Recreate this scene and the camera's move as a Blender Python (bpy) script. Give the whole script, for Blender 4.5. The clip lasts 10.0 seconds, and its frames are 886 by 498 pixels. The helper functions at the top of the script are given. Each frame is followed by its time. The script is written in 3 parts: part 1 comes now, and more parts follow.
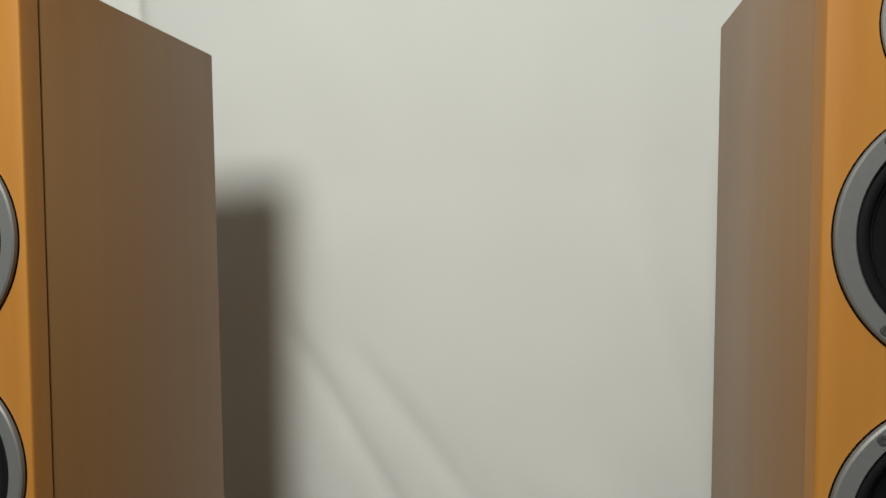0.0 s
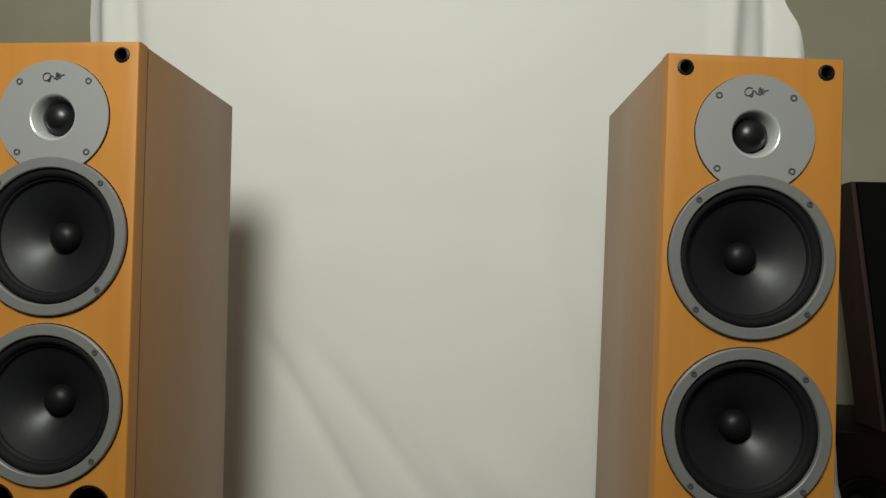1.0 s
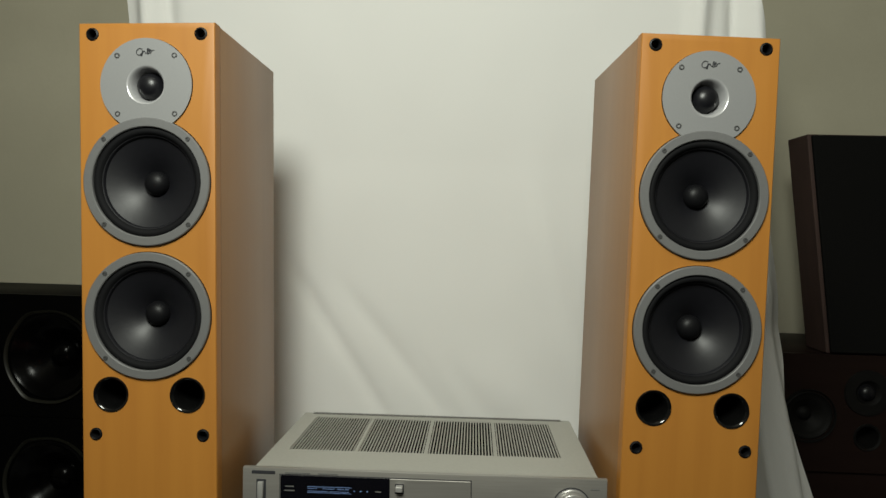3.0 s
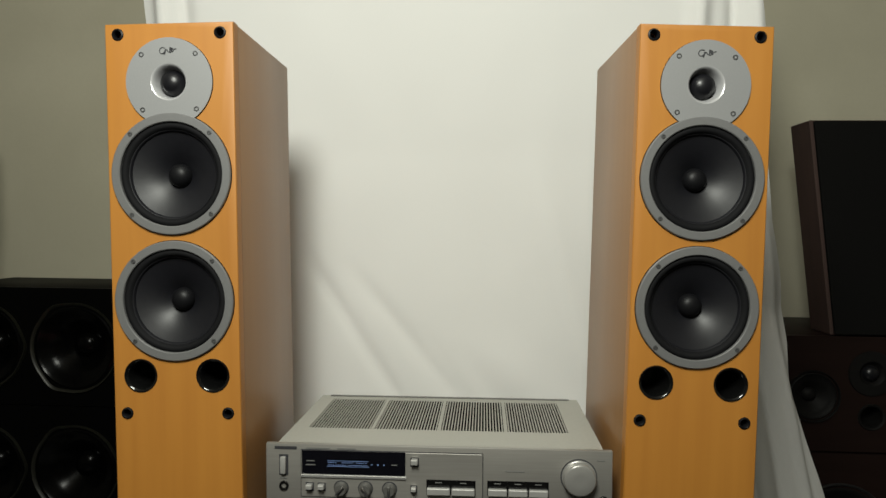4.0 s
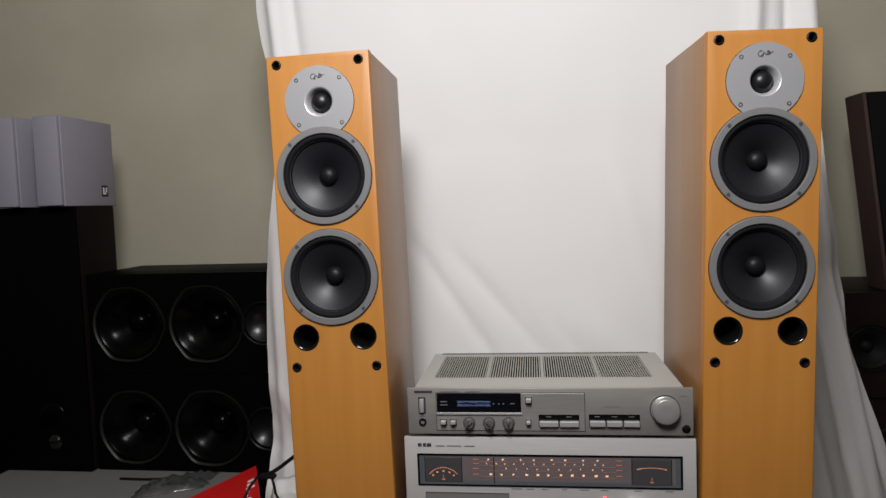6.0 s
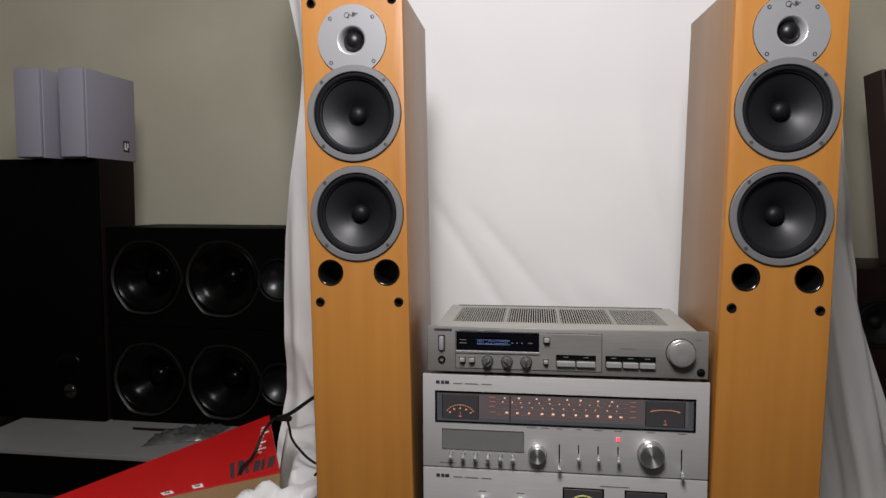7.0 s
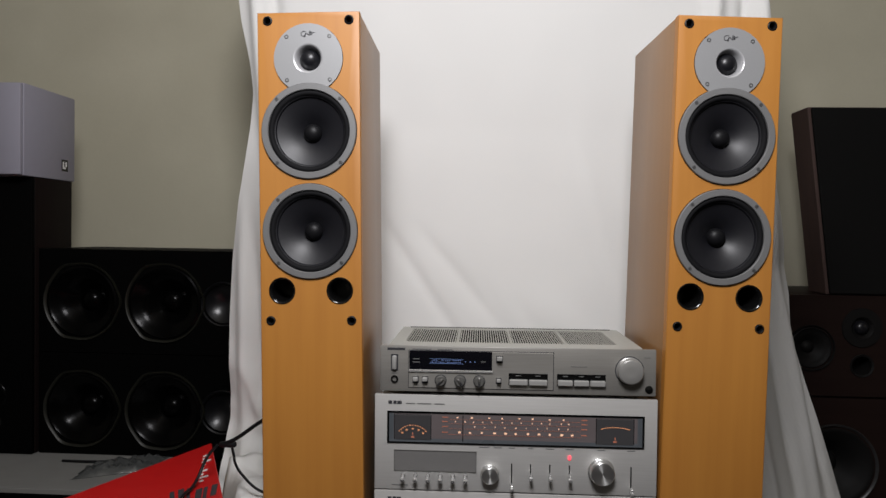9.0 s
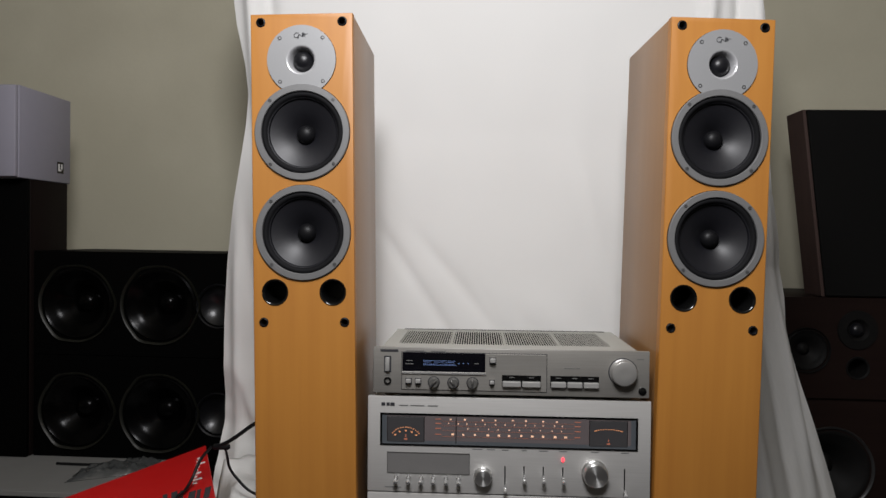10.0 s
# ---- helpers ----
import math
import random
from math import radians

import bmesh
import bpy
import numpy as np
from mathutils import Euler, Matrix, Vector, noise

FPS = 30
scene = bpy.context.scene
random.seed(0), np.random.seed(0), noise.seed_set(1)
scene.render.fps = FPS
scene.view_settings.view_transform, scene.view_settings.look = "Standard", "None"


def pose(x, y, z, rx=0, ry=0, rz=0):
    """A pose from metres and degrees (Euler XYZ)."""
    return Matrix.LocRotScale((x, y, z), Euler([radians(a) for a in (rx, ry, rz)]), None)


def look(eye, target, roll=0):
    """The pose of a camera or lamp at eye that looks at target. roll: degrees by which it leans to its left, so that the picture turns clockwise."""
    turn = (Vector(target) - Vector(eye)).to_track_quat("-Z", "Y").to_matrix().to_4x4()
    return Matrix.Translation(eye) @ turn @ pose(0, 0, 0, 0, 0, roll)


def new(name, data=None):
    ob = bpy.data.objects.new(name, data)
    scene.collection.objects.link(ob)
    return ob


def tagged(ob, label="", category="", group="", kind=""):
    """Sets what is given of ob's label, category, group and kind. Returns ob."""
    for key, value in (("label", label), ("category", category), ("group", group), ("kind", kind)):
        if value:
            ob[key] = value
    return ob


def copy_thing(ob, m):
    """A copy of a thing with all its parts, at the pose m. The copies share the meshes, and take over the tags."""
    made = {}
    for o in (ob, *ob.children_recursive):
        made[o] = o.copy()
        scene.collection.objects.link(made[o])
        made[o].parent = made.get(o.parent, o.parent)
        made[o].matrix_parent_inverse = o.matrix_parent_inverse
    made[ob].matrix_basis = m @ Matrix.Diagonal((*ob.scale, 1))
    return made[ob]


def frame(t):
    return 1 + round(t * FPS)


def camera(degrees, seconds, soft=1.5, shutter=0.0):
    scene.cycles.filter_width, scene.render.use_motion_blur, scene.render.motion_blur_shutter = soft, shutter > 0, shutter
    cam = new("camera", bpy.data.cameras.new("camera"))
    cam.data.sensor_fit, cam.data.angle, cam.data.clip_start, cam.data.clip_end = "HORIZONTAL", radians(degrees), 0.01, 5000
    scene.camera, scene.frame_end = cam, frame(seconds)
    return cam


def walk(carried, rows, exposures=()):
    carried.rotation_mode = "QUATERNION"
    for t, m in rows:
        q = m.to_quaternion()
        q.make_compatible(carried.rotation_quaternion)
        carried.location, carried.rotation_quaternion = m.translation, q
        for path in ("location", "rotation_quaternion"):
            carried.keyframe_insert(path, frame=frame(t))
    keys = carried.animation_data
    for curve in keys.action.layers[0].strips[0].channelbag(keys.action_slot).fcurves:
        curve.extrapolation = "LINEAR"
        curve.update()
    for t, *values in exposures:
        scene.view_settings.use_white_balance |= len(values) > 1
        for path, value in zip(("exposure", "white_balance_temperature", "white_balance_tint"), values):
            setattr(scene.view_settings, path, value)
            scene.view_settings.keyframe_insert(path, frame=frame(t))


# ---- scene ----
cam = camera(67.0, 10.0, soft=1.5)
PATH = [
    (0, (0.1161, -0.3857, 0.7697), (-0.3167, 1.5667, 0.7357), -0.20),
    (0.3, (0.0851, -0.4487, 0.7547), (-0.2847, 1.5166, 0.7207), -0.30),
    (0.5, (0.0791, -0.4907, 0.7407), (-0.2866, 1.4755, 0.7667), 0.30),
    (0.6, (0.0841, -0.5137, 0.7307), (-0.2646, 1.4545, 0.7997), 1.20),
    (1, (0.0821, -0.6107, 0.7407), (-0.0617, 1.3822, 0.8287), 1.80),
    (1.5, (0.0691, -0.6907, 0.7347), (-0.0468, 1.3051, 0.7957), 1.30),
    (2, (0.0451, -0.7507, 0.7327), (-0.0358, 1.2477, 0.7297), 0.30),
    (2.5, (0.0527, -0.7763, 0.7311), (-0.0244, 1.2219, 0.6941), 1.40),
    (2.7, (0.0543, -0.7772, 0.7272), (-0.0307, 1.2205, 0.6821), 1.42),
    (3.8, (0.0466, -0.7979, 0.7063), (-0.0698, 1.1978, 0.6457), 1.20),
    (4, (0.0542, -0.8168, 0.7084), (-0.0672, 1.1783, 0.6407), 0.61),
    (4.5, (0.0694, -0.8738, 0.7140), (-0.1518, 1.1126, 0.6423), 0.87),
    (5, (0.0477, -0.9353, 0.7302), (-0.2491, 1.0397, 0.6233), -1.57),
    (5.2, (0.0394, -0.9581, 0.7334), (-0.2412, 1.0184, 0.6126), -1.58),
    (6.3, (-0.0345, -1.0203, 0.7016), (-0.2943, 0.9580, 0.5644), -1.75),
    (6.5, (-0.0409, -1.0262, 0.6759), (-0.3102, 0.9517, 0.5509), -1.16),
    (7, (-0.0462, -1.0409, 0.6347), (-0.3201, 0.9349, 0.4889), 0.16),
    (7.2, (-0.0447, -1.0450, 0.6262), (-0.3110, 0.9330, 0.4740), 0.60),
    (7.5, (-0.0425, -1.0512, 0.6132), (-0.2936, 0.9299, 0.5041), -0.61),
    (8, (-0.0615, -1.0480, 0.6067), (-0.2418, 0.9430, 0.5488), 0.01),
    (8.5, (-0.0604, -1.0486, 0.6090), (-0.1990, 0.9460, 0.5609), 0.71),
    (9, (-0.0613, -1.0470, 0.6120), (-0.1702, 0.9495, 0.5667), 0.88),
    (9.5, (-0.0579, -1.0465, 0.6124), (-0.1583, 0.9506, 0.5719), 0.87),
    (10, (-0.0520, -1.0454, 0.6096), (-0.1585, 0.9514, 0.5737), 0.89),
]
EXPOSURES = [
    (0.0, 0.18, 6700, 4),
    (0.5, 0.11, 6800, 2),
    (1.5, 0.08, 6900, 1),
    (2.5, 0.13, 6900, 0),
    (4.0, 0.44, 6900, 3),
    (5.2, 0.46, 6750, 7),
    (6.3, 0.53, 6400, 18),
    (8.0, 0.50, 6400, 17),
    (10.0, 0.46, 6400, 15),
]
walk(cam, [(t, look(eye, target, roll)) for t, eye, target, roll in PATH], EXPOSURES)

# ---- light ----
FLOOR = -0.10          # z = 0 is the top of the low black plinth
world = bpy.data.worlds.new("world")
scene.world = world
world.use_nodes = True
world.node_tree.nodes["Background"].inputs[0].default_value = (0.5, 0.52, 0.5, 1)
world.node_tree.nodes["Background"].inputs[1].default_value = 0.0
bulb = bpy.data.lights.new("room_lamp", "POINT")
bulb.energy, bulb.shadow_soft_size, bulb.color = 58.0, 0.22, (0.985, 1.0, 0.985)
new("room_lamp", bulb).matrix_world = pose(-0.12, -0.96, 1.452)


# ---- materials ----
def material(name, base, rough=0.5, metal=0.0, grain=0.0, scale=(40, 40, 40), bump=0.0, spread=0.0, spread_scale=2.5, coat=0.0, spec=0.5, tint=None):
    m = bpy.data.materials.new(name)
    m.use_nodes = True
    n, l = m.node_tree.nodes, m.node_tree.links
    b = n["Principled BSDF"]
    b.inputs["Base Color"].default_value = (*base, 1)
    b.inputs["Roughness"].default_value = rough
    b.inputs["Metallic"].default_value = metal
    b.inputs["Specular IOR Level"].default_value = spec
    b.inputs["Coat Weight"].default_value = coat
    b.inputs["Coat Roughness"].default_value = 0.25
    if not (grain or bump or spread):
        return m
    co = n.new("ShaderNodeTexCoord")
    mp = n.new("ShaderNodeMapping")
    mp.inputs["Scale"].default_value = scale
    l.new(co.outputs["Object"], mp.inputs[0])
    t1 = n.new("ShaderNodeTexNoise")
    t1.inputs["Scale"].default_value, t1.inputs["Detail"].default_value = 1.0, 5.0
    l.new(mp.outputs[0], t1.inputs["Vector"])
    t2 = n.new("ShaderNodeTexNoise")
    t2.inputs["Scale"].default_value, t2.inputs["Detail"].default_value = spread_scale, 3.0
    l.new(co.outputs["Object"], t2.inputs["Vector"])
    second = tint or tuple(c * 0.55 for c in base)

    def amount(src, k):
        r = n.new("ShaderNodeMapRange")
        r.inputs[1].default_value, r.inputs[2].default_value = 0.32, 0.68
        r.inputs[3].default_value, r.inputs[4].default_value = 0.0, k
        l.new(src, r.inputs[0])
        return r.outputs[0]

    def mixed(fac, a, bcol):
        x = n.new("ShaderNodeMix")
        x.data_type = "RGBA"
        l.new(fac, x.inputs[0])
        if isinstance(a, tuple):
            x.inputs[6].default_value = (*a, 1)
        else:
            l.new(a, x.inputs[6])
        x.inputs[7].default_value = (*bcol, 1)
        return x.outputs[2]

    c = mixed(amount(t1.outputs["Fac"], grain), base, second)
    c = mixed(amount(t2.outputs["Fac"], spread), c, second)
    l.new(c, b.inputs["Base Color"])
    rr = n.new("ShaderNodeMapRange")
    rr.inputs[3].default_value, rr.inputs[4].default_value = max(0.02, rough - 0.07), min(1, rough + 0.07)
    l.new(t2.outputs["Fac"], rr.inputs[0])
    l.new(rr.outputs[0], b.inputs["Roughness"])
    if bump:
        bp = n.new("ShaderNodeBump")
        bp.inputs["Strength"].default_value, bp.inputs["Distance"].default_value = bump, 0.002
        l.new(t1.outputs["Fac"], bp.inputs["Height"])
        l.new(bp.outputs[0], b.inputs["Normal"])
    return m


def glow(name, colour, strength):
    m = material(name, colour, 0.5)
    b = m.node_tree.nodes["Principled BSDF"]
    b.inputs["Emission Color"].default_value = (*colour, 1)
    b.inputs["Emission Strength"].default_value = strength
    return m


BEECH = material("beech_veneer", (0.50, 0.215, 0.039), 0.46, grain=0.5, scale=(48, 48, 2.2), spread=0.3, spread_scale=3, bump=0.05, tint=(0.38, 0.145, 0.025))
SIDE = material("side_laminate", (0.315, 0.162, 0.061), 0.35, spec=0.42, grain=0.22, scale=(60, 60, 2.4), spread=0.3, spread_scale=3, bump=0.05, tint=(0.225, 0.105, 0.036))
GREY_RING = material("grey_ring", (0.20, 0.20, 0.20), 0.42, 0.25, grain=0.12, scale=(300, 300, 300))
PLATE = material("silver_plate", (0.30, 0.302, 0.305), 0.45, 0.2, grain=0.08, scale=(400, 400, 400))
HORN = material("pale_silver_horn", (0.52, 0.52, 0.53), 0.25, 0.35)
RUBBER = material("black_rubber", (0.007, 0.007, 0.008), 0.75, spec=0.15, grain=0.2, scale=(90, 90, 90))
CONE = material("black_cone", (0.0085, 0.0085, 0.011), 0.44, spec=0.42, grain=0.3, scale=(160, 160, 160), bump=0.04)
CAP = material("black_cap", (0.006, 0.006, 0.007), 0.45, spec=0.22)
DOME = material("black_dome", (0.008, 0.008, 0.010), 0.34, spec=0.4)
GLOSS = material("gloss_black", (0.005, 0.005, 0.005), 0.12)
# flat black that stands in for the shade in holes, gaps and slots
VOID = material("hole_shade_black", (0.004, 0.004, 0.004), 0.9, spec=0.0)
SCREW = material("screw_steel", (0.10, 0.10, 0.10), 0.4, 0.4)
INK = material("ink", (0.03, 0.03, 0.035), 0.6)
GREYINK = material("grey_ink", (0.16, 0.16, 0.155), 0.6)
ALU = material("brushed_aluminium", (0.56, 0.55, 0.532), 0.42, 0.25, grain=0.35, scale=(14, 60, 420), bump=0.04, spread=0.25, spread_scale=7, tint=(0.43, 0.42, 0.40))
# brushed grain; the patchy tone imitates uneven reflections in the metal
ALU2 = material("champagne_aluminium", (0.40, 0.384, 0.355), 0.36, 0.5, grain=0.35, scale=(14, 60, 420), bump=0.04, spread=0.45, spread_scale=9, tint=(0.27, 0.26, 0.24))
LID = material("painted_lid", (0.41, 0.405, 0.365), 0.5, 0.1, grain=0.12, scale=(200, 200, 200), spread=0.1)
BUTTON = material("button_silver", (0.40, 0.395, 0.38), 0.35, 0.3)
CHROME = material("chrome", (0.80, 0.80, 0.79), 0.2, 0.75)
SPUN = material("spun_metal", (0.80, 0.80, 0.79), 0.34, 0.95)
spin = SPUN.node_tree.nodes.new("ShaderNodeTangent")
spin.direction_type, spin.axis = "RADIAL", "Y"
SPUN.node_tree.nodes["Principled BSDF"].inputs["Anisotropic"].default_value = 0.85
SPUN.node_tree.nodes["Principled BSDF"].inputs["Anisotropic Rotation"].default_value = 0.25
SPUN.node_tree.links.new(spin.outputs[0], SPUN.node_tree.nodes["Principled BSDF"].inputs["Tangent"])
TONEKNOB = material("tone_knob_grey", (0.26, 0.25, 0.24), 0.34, 0.9)
turned = TONEKNOB.node_tree.nodes.new("ShaderNodeTangent")
turned.direction_type, turned.axis = "RADIAL", "Y"
TONEKNOB.node_tree.nodes["Principled BSDF"].inputs["Anisotropic"].default_value = 0.85
TONEKNOB.node_tree.nodes["Principled BSDF"].inputs["Anisotropic Rotation"].default_value = 0.25
TONEKNOB.node_tree.links.new(turned.outputs[0], TONEKNOB.node_tree.nodes["Principled BSDF"].inputs["Tangent"])
VOLKNOB = material("volume_knob_silver", (0.36, 0.352, 0.335), 0.32, 0.45)
DARKKNOB = material("dark_knob", (0.13, 0.128, 0.12), 0.4, 0.3)
SMOKED = material("smoked_display", (0.004, 0.004, 0.006), 0.12, spec=0.3)
DIAL = material("dial_glass", (0.135, 0.118, 0.120), 0.2, grain=0.2, scale=(12, 40, 40))
DIAL.node_tree.nodes["Principled BSDF"].inputs["Emission Color"].default_value = (1.0, 0.42, 0.32, 1)
DIAL.node_tree.nodes["Principled BSDF"].inputs["Emission Strength"].default_value = 0.004
METER = material("meter_face", (0.055, 0.053, 0.055), 0.3)
BEVEL = material("grey_blue_bevel", (0.085, 0.095, 0.105), 0.28, spec=0.6, grain=0.3, scale=(6, 30, 30))
GREYWIN = material("grey_window", (0.17, 0.165, 0.16), 0.4, grain=0.1, scale=(80, 80, 80))
AMBER = glow("amber_mark", (1.0, 0.60, 0.38), 0.24)
LEMON = glow("lemon_mark", (0.70, 0.68, 0.24), 0.10)
EMBER = glow("orange_meter_mark", (0.85, 0.36, 0.16), 0.14)
REDFACE = glow("dim_red_face", (0.42, 0.07, 0.06), 0.05)
AMBER_DIM = glow("dim_amber_mark", (0.50, 0.17, 0.10), 0.06)
REDLED = glow("red_led", (1.0, 0.06, 0.08), 1.3)
BLUE = glow("pale_blue_segment", (0.20, 0.30, 0.60), 0.04)
CLOTH = material("white_cotton_sheet", (0.78, 0.775, 0.755), 0.9, grain=0.06, scale=(700, 700, 700), bump=0.1, spread=0.05, spread_scale=3, tint=(0.66, 0.66, 0.63))
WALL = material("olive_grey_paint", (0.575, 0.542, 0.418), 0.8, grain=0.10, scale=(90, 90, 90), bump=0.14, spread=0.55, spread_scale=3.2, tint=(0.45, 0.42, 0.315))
# unseen walls and ceiling: brown chosen to hold down the bounce light
BOUNCE = material("bounce_brown", (0.30, 0.28, 0.24), 0.85, grain=0.08, scale=(60, 60, 60), spread=0.1)
CARPET = material("dark_carpet", (0.014, 0.012, 0.012), 0.95, spec=0.1, grain=0.4, scale=(250, 250, 250), bump=0.4)
BLACKBOX = material("black_vinyl", (0.0018, 0.0018, 0.0018), 0.5, spec=0.03, grain=0.3, scale=(150, 150, 150), bump=0.1)
BLACKRIM = material("dull_bronze_rim", (0.012, 0.012, 0.008), 0.42, 0.3, grain=0.4, scale=(40, 40, 40))
GREYRIM = material("dull_grey_rim", (0.03, 0.03, 0.03), 0.4, 0.3)
BLACKCONE = material("worn_black_cone", (0.0015, 0.0015, 0.0015), 0.20, spec=0.08, grain=0.4, scale=(60, 60, 60), bump=0.15)
MIDDOME = material("shiny_black_dome", (0.006, 0.006, 0.007), 0.3, spec=0.5, grain=0.3, scale=(50, 50, 50), bump=0.3)
DULLBLACK = material("dull_black_plastic", (0.0085, 0.0080, 0.0078), 0.6, spec=0.12, grain=0.3, scale=(90, 90, 90))
DULLCONE = material("faded_black_cone", (0.0075, 0.0072, 0.0070), 0.6, spec=0.15, grain=0.3, scale=(90, 90, 90))
DARKWOOD = material("dark_brown_wood", (0.010, 0.0065, 0.006), 0.5, spec=0.06, grain=0.4, scale=(60, 60, 3), spread=0.2)
REDWOOD = material("dark_red_wood", (0.018, 0.0103, 0.0088), 0.45, spec=0.10, grain=0.45, scale=(4, 50, 50), spread=0.25)
WALNUT = material("walnut_veneer", (0.075, 0.048, 0.042), 0.5, spec=0.2, grain=0.4, scale=(60, 60, 3), spread=0.2)
GRILLE = material("black_grille_cloth", (0.0085, 0.0083, 0.0080), 0.85, spec=0.05, grain=0.3, scale=(300, 300, 300))
WHITEBOX = material("white_lilac_plastic", (0.31, 0.298, 0.35), 0.5, grain=0.05, scale=(40, 40, 40), spread=0.08)
BOARD = material("white_laminate", (0.22, 0.217, 0.205), 0.5, grain=0.1, scale=(20, 20, 20), spread=0.25, spread_scale=6)
RED = material("red_printed_carton", (0.54, 0.011, 0.010), 0.33, grain=0.06, scale=(30, 30, 30), spread=0.12, spread_scale=9, coat=0.2)
KRAFT = material("brown_cardboard", (0.34, 0.21, 0.10), 0.8, grain=0.2, scale=(8, 60, 60))
PAPERWHITE = material("white_print", (0.75, 0.74, 0.72), 0.6)
CABLE = material("black_cable", (0.004, 0.004, 0.005), 0.45, spec=0.25)
FILMBAG = material("clear_plastic_bag", (0.075, 0.078, 0.076), 0.13, spec=0.9, grain=0.5, scale=(70, 70, 70), bump=1.0)


# ---- mesh helpers ----
def part(name, bm, mat, parent=None, label="", smooth=None, at=(0, 0, 0)):
    """One mesh object from a bmesh; smooth is the angle in degrees under which edges are shaded round."""
    bmesh.ops.recalc_face_normals(bm, faces=bm.faces[:])
    if smooth:
        lim = radians(smooth)
        for f in bm.faces:
            f.smooth = True
        for e in bm.edges:
            e.smooth = len(e.link_faces) == 2 and e.calc_face_angle(0) < lim
    me = bpy.data.meshes.new(name)
    bm.to_mesh(me)
    bm.free()
    me.materials.append(mat)
    ob = new(name, me)
    ob.location = at
    if parent:
        ob.parent = parent
    if label:
        tagged(ob, label)
    return ob


def again(ob, at):
    """The same part once more at another place under the same parent."""
    o = ob.copy()
    scene.collection.objects.link(o)
    o.location = at
    return o


def empty(name, at=(0, 0, 0), rz=0.0, lean=0.0):
    e = new(name)
    e.matrix_basis = pose(*at, 0, lean, rz)
    e.empty_display_size = 0.05
    return e


def box(x0, x1, y0, y1, z0, z1, bev=0.0, seg=2, bm=None):
    bm = bm or bmesh.new()
    r = bmesh.ops.create_cube(bm, size=1.0, matrix=Matrix.LocRotScale(((x0 + x1) / 2, (y0 + y1) / 2, (z0 + z1) / 2), None, (x1 - x0, y1 - y0, z1 - z0)))
    if bev:
        es = list({e for v in r["verts"] for e in v.link_edges})
        bmesh.ops.bevel(bm, geom=es, offset=bev, segments=seg, affect="EDGES", profile=0.5)
    return bm


def lathe(profile, seg=48, bm=None, cx=0.0, cz=0.0, wave=None):
    """Turn (radius, y) pairs round the y axis; a radius of 0 closes the end."""
    bm = bm or bmesh.new()
    rings = []
    for r, y in profile:
        if r < 1e-6:
            rings.append([bm.verts.new((cx, y, cz))])
        else:
            ring = []
            for i in range(seg):
                a = 2 * math.pi * i / seg
                k = r * (wave(a) if wave else 1)
                ring.append(bm.verts.new((cx + k * math.cos(a), y, cz + k * math.sin(a))))
            rings.append(ring)
    for p, q in zip(rings, rings[1:]):
        for i in range(seg):
            j = (i + 1) % seg
            quad = [p[i % len(p)], p[j % len(p)], q[j % len(q)], q[i % len(q)]]
            quad = list(dict.fromkeys(quad))
            if len(quad) > 2:
                bm.faces.new(quad)
    return bm


def plate(outer, holes, y0, y1, seg=40):
    """A plate in the xz plane with the outline outer and round holes (x, z, r), from y0 (front) to y1."""
    bm = bmesh.new()

    def loop(pts):
        vs = [bm.verts.new((x, y0, z)) for x, z in pts]
        return [bm.edges.new((a, b)) for a, b in zip(vs, vs[1:] + vs[:1])]

    es = loop(outer)
    for x, z, r in holes:
        es += loop([(x + r * math.cos(2 * math.pi * i / seg), z + r * math.sin(2 * math.pi * i / seg)) for i in range(seg)])
    bmesh.ops.triangle_fill(bm, use_beauty=True, edges=es)
    ext = bmesh.ops.extrude_face_region(bm, geom=bm.faces[:])
    bmesh.ops.translate(bm, verts=[g for g in ext["geom"] if isinstance(g, bmesh.types.BMVert)], vec=(0, y1 - y0, 0))
    return bm


def rect(x0, x1, z0, z1):
    return [(x0, z0), (x1, z0), (x1, z1), (x0, z1)]


def line_tube(name, pts, r, mat, parent=None, label=""):
    """A round cable or stroke along points."""
    c = bpy.data.curves.new(name, "CURVE")
    c.dimensions, c.bevel_depth, c.bevel_resolution, c.resolution_u = "3D", r, 3, 8
    s = c.splines.new("BEZIER")
    s.bezier_points.add(len(pts) - 1)
    for p, q in zip(s.bezier_points, pts):
        p.co = q
        p.handle_left_type = p.handle_right_type = "AUTO"
    c.materials.append(mat)
    ob = new(name, c)
    if parent:
        ob.parent = parent
    if label:
        tagged(ob, label)
    return ob


def bars(spots, y, depth=0.0006):
    """Flat bars (x, z, width, height) that stand in for small print."""
    bm = bmesh.new()
    for x, z, w, h in spots:
        box(x - w / 2, x + w / 2, y - depth, y, z - h / 2, z + h / 2, bm=bm)
    return bm


def prints(parent, spots, y, mat, depth=0.0006, name="print_bar"):
    for s in spots:
        part(name, bars([s], y, depth), mat, parent)


# ---- room ----
def slab(name, label, mat, *b):
    return tagged(part(name, box(*b), mat), label, "floor" if name == "floor" else "ceiling" if name == "ceiling" else "wall", kind="structure")


slab("floor", "dark carpeted floor of the listening room", CARPET, -2.8, 2.6, -3.4, 1.25, FLOOR - 0.1, FLOOR)
slab("wall_north", "olive grey painted plaster wall behind the speakers", WALL, -2.8, 2.6, 1.13, 1.25, FLOOR, 2.4)
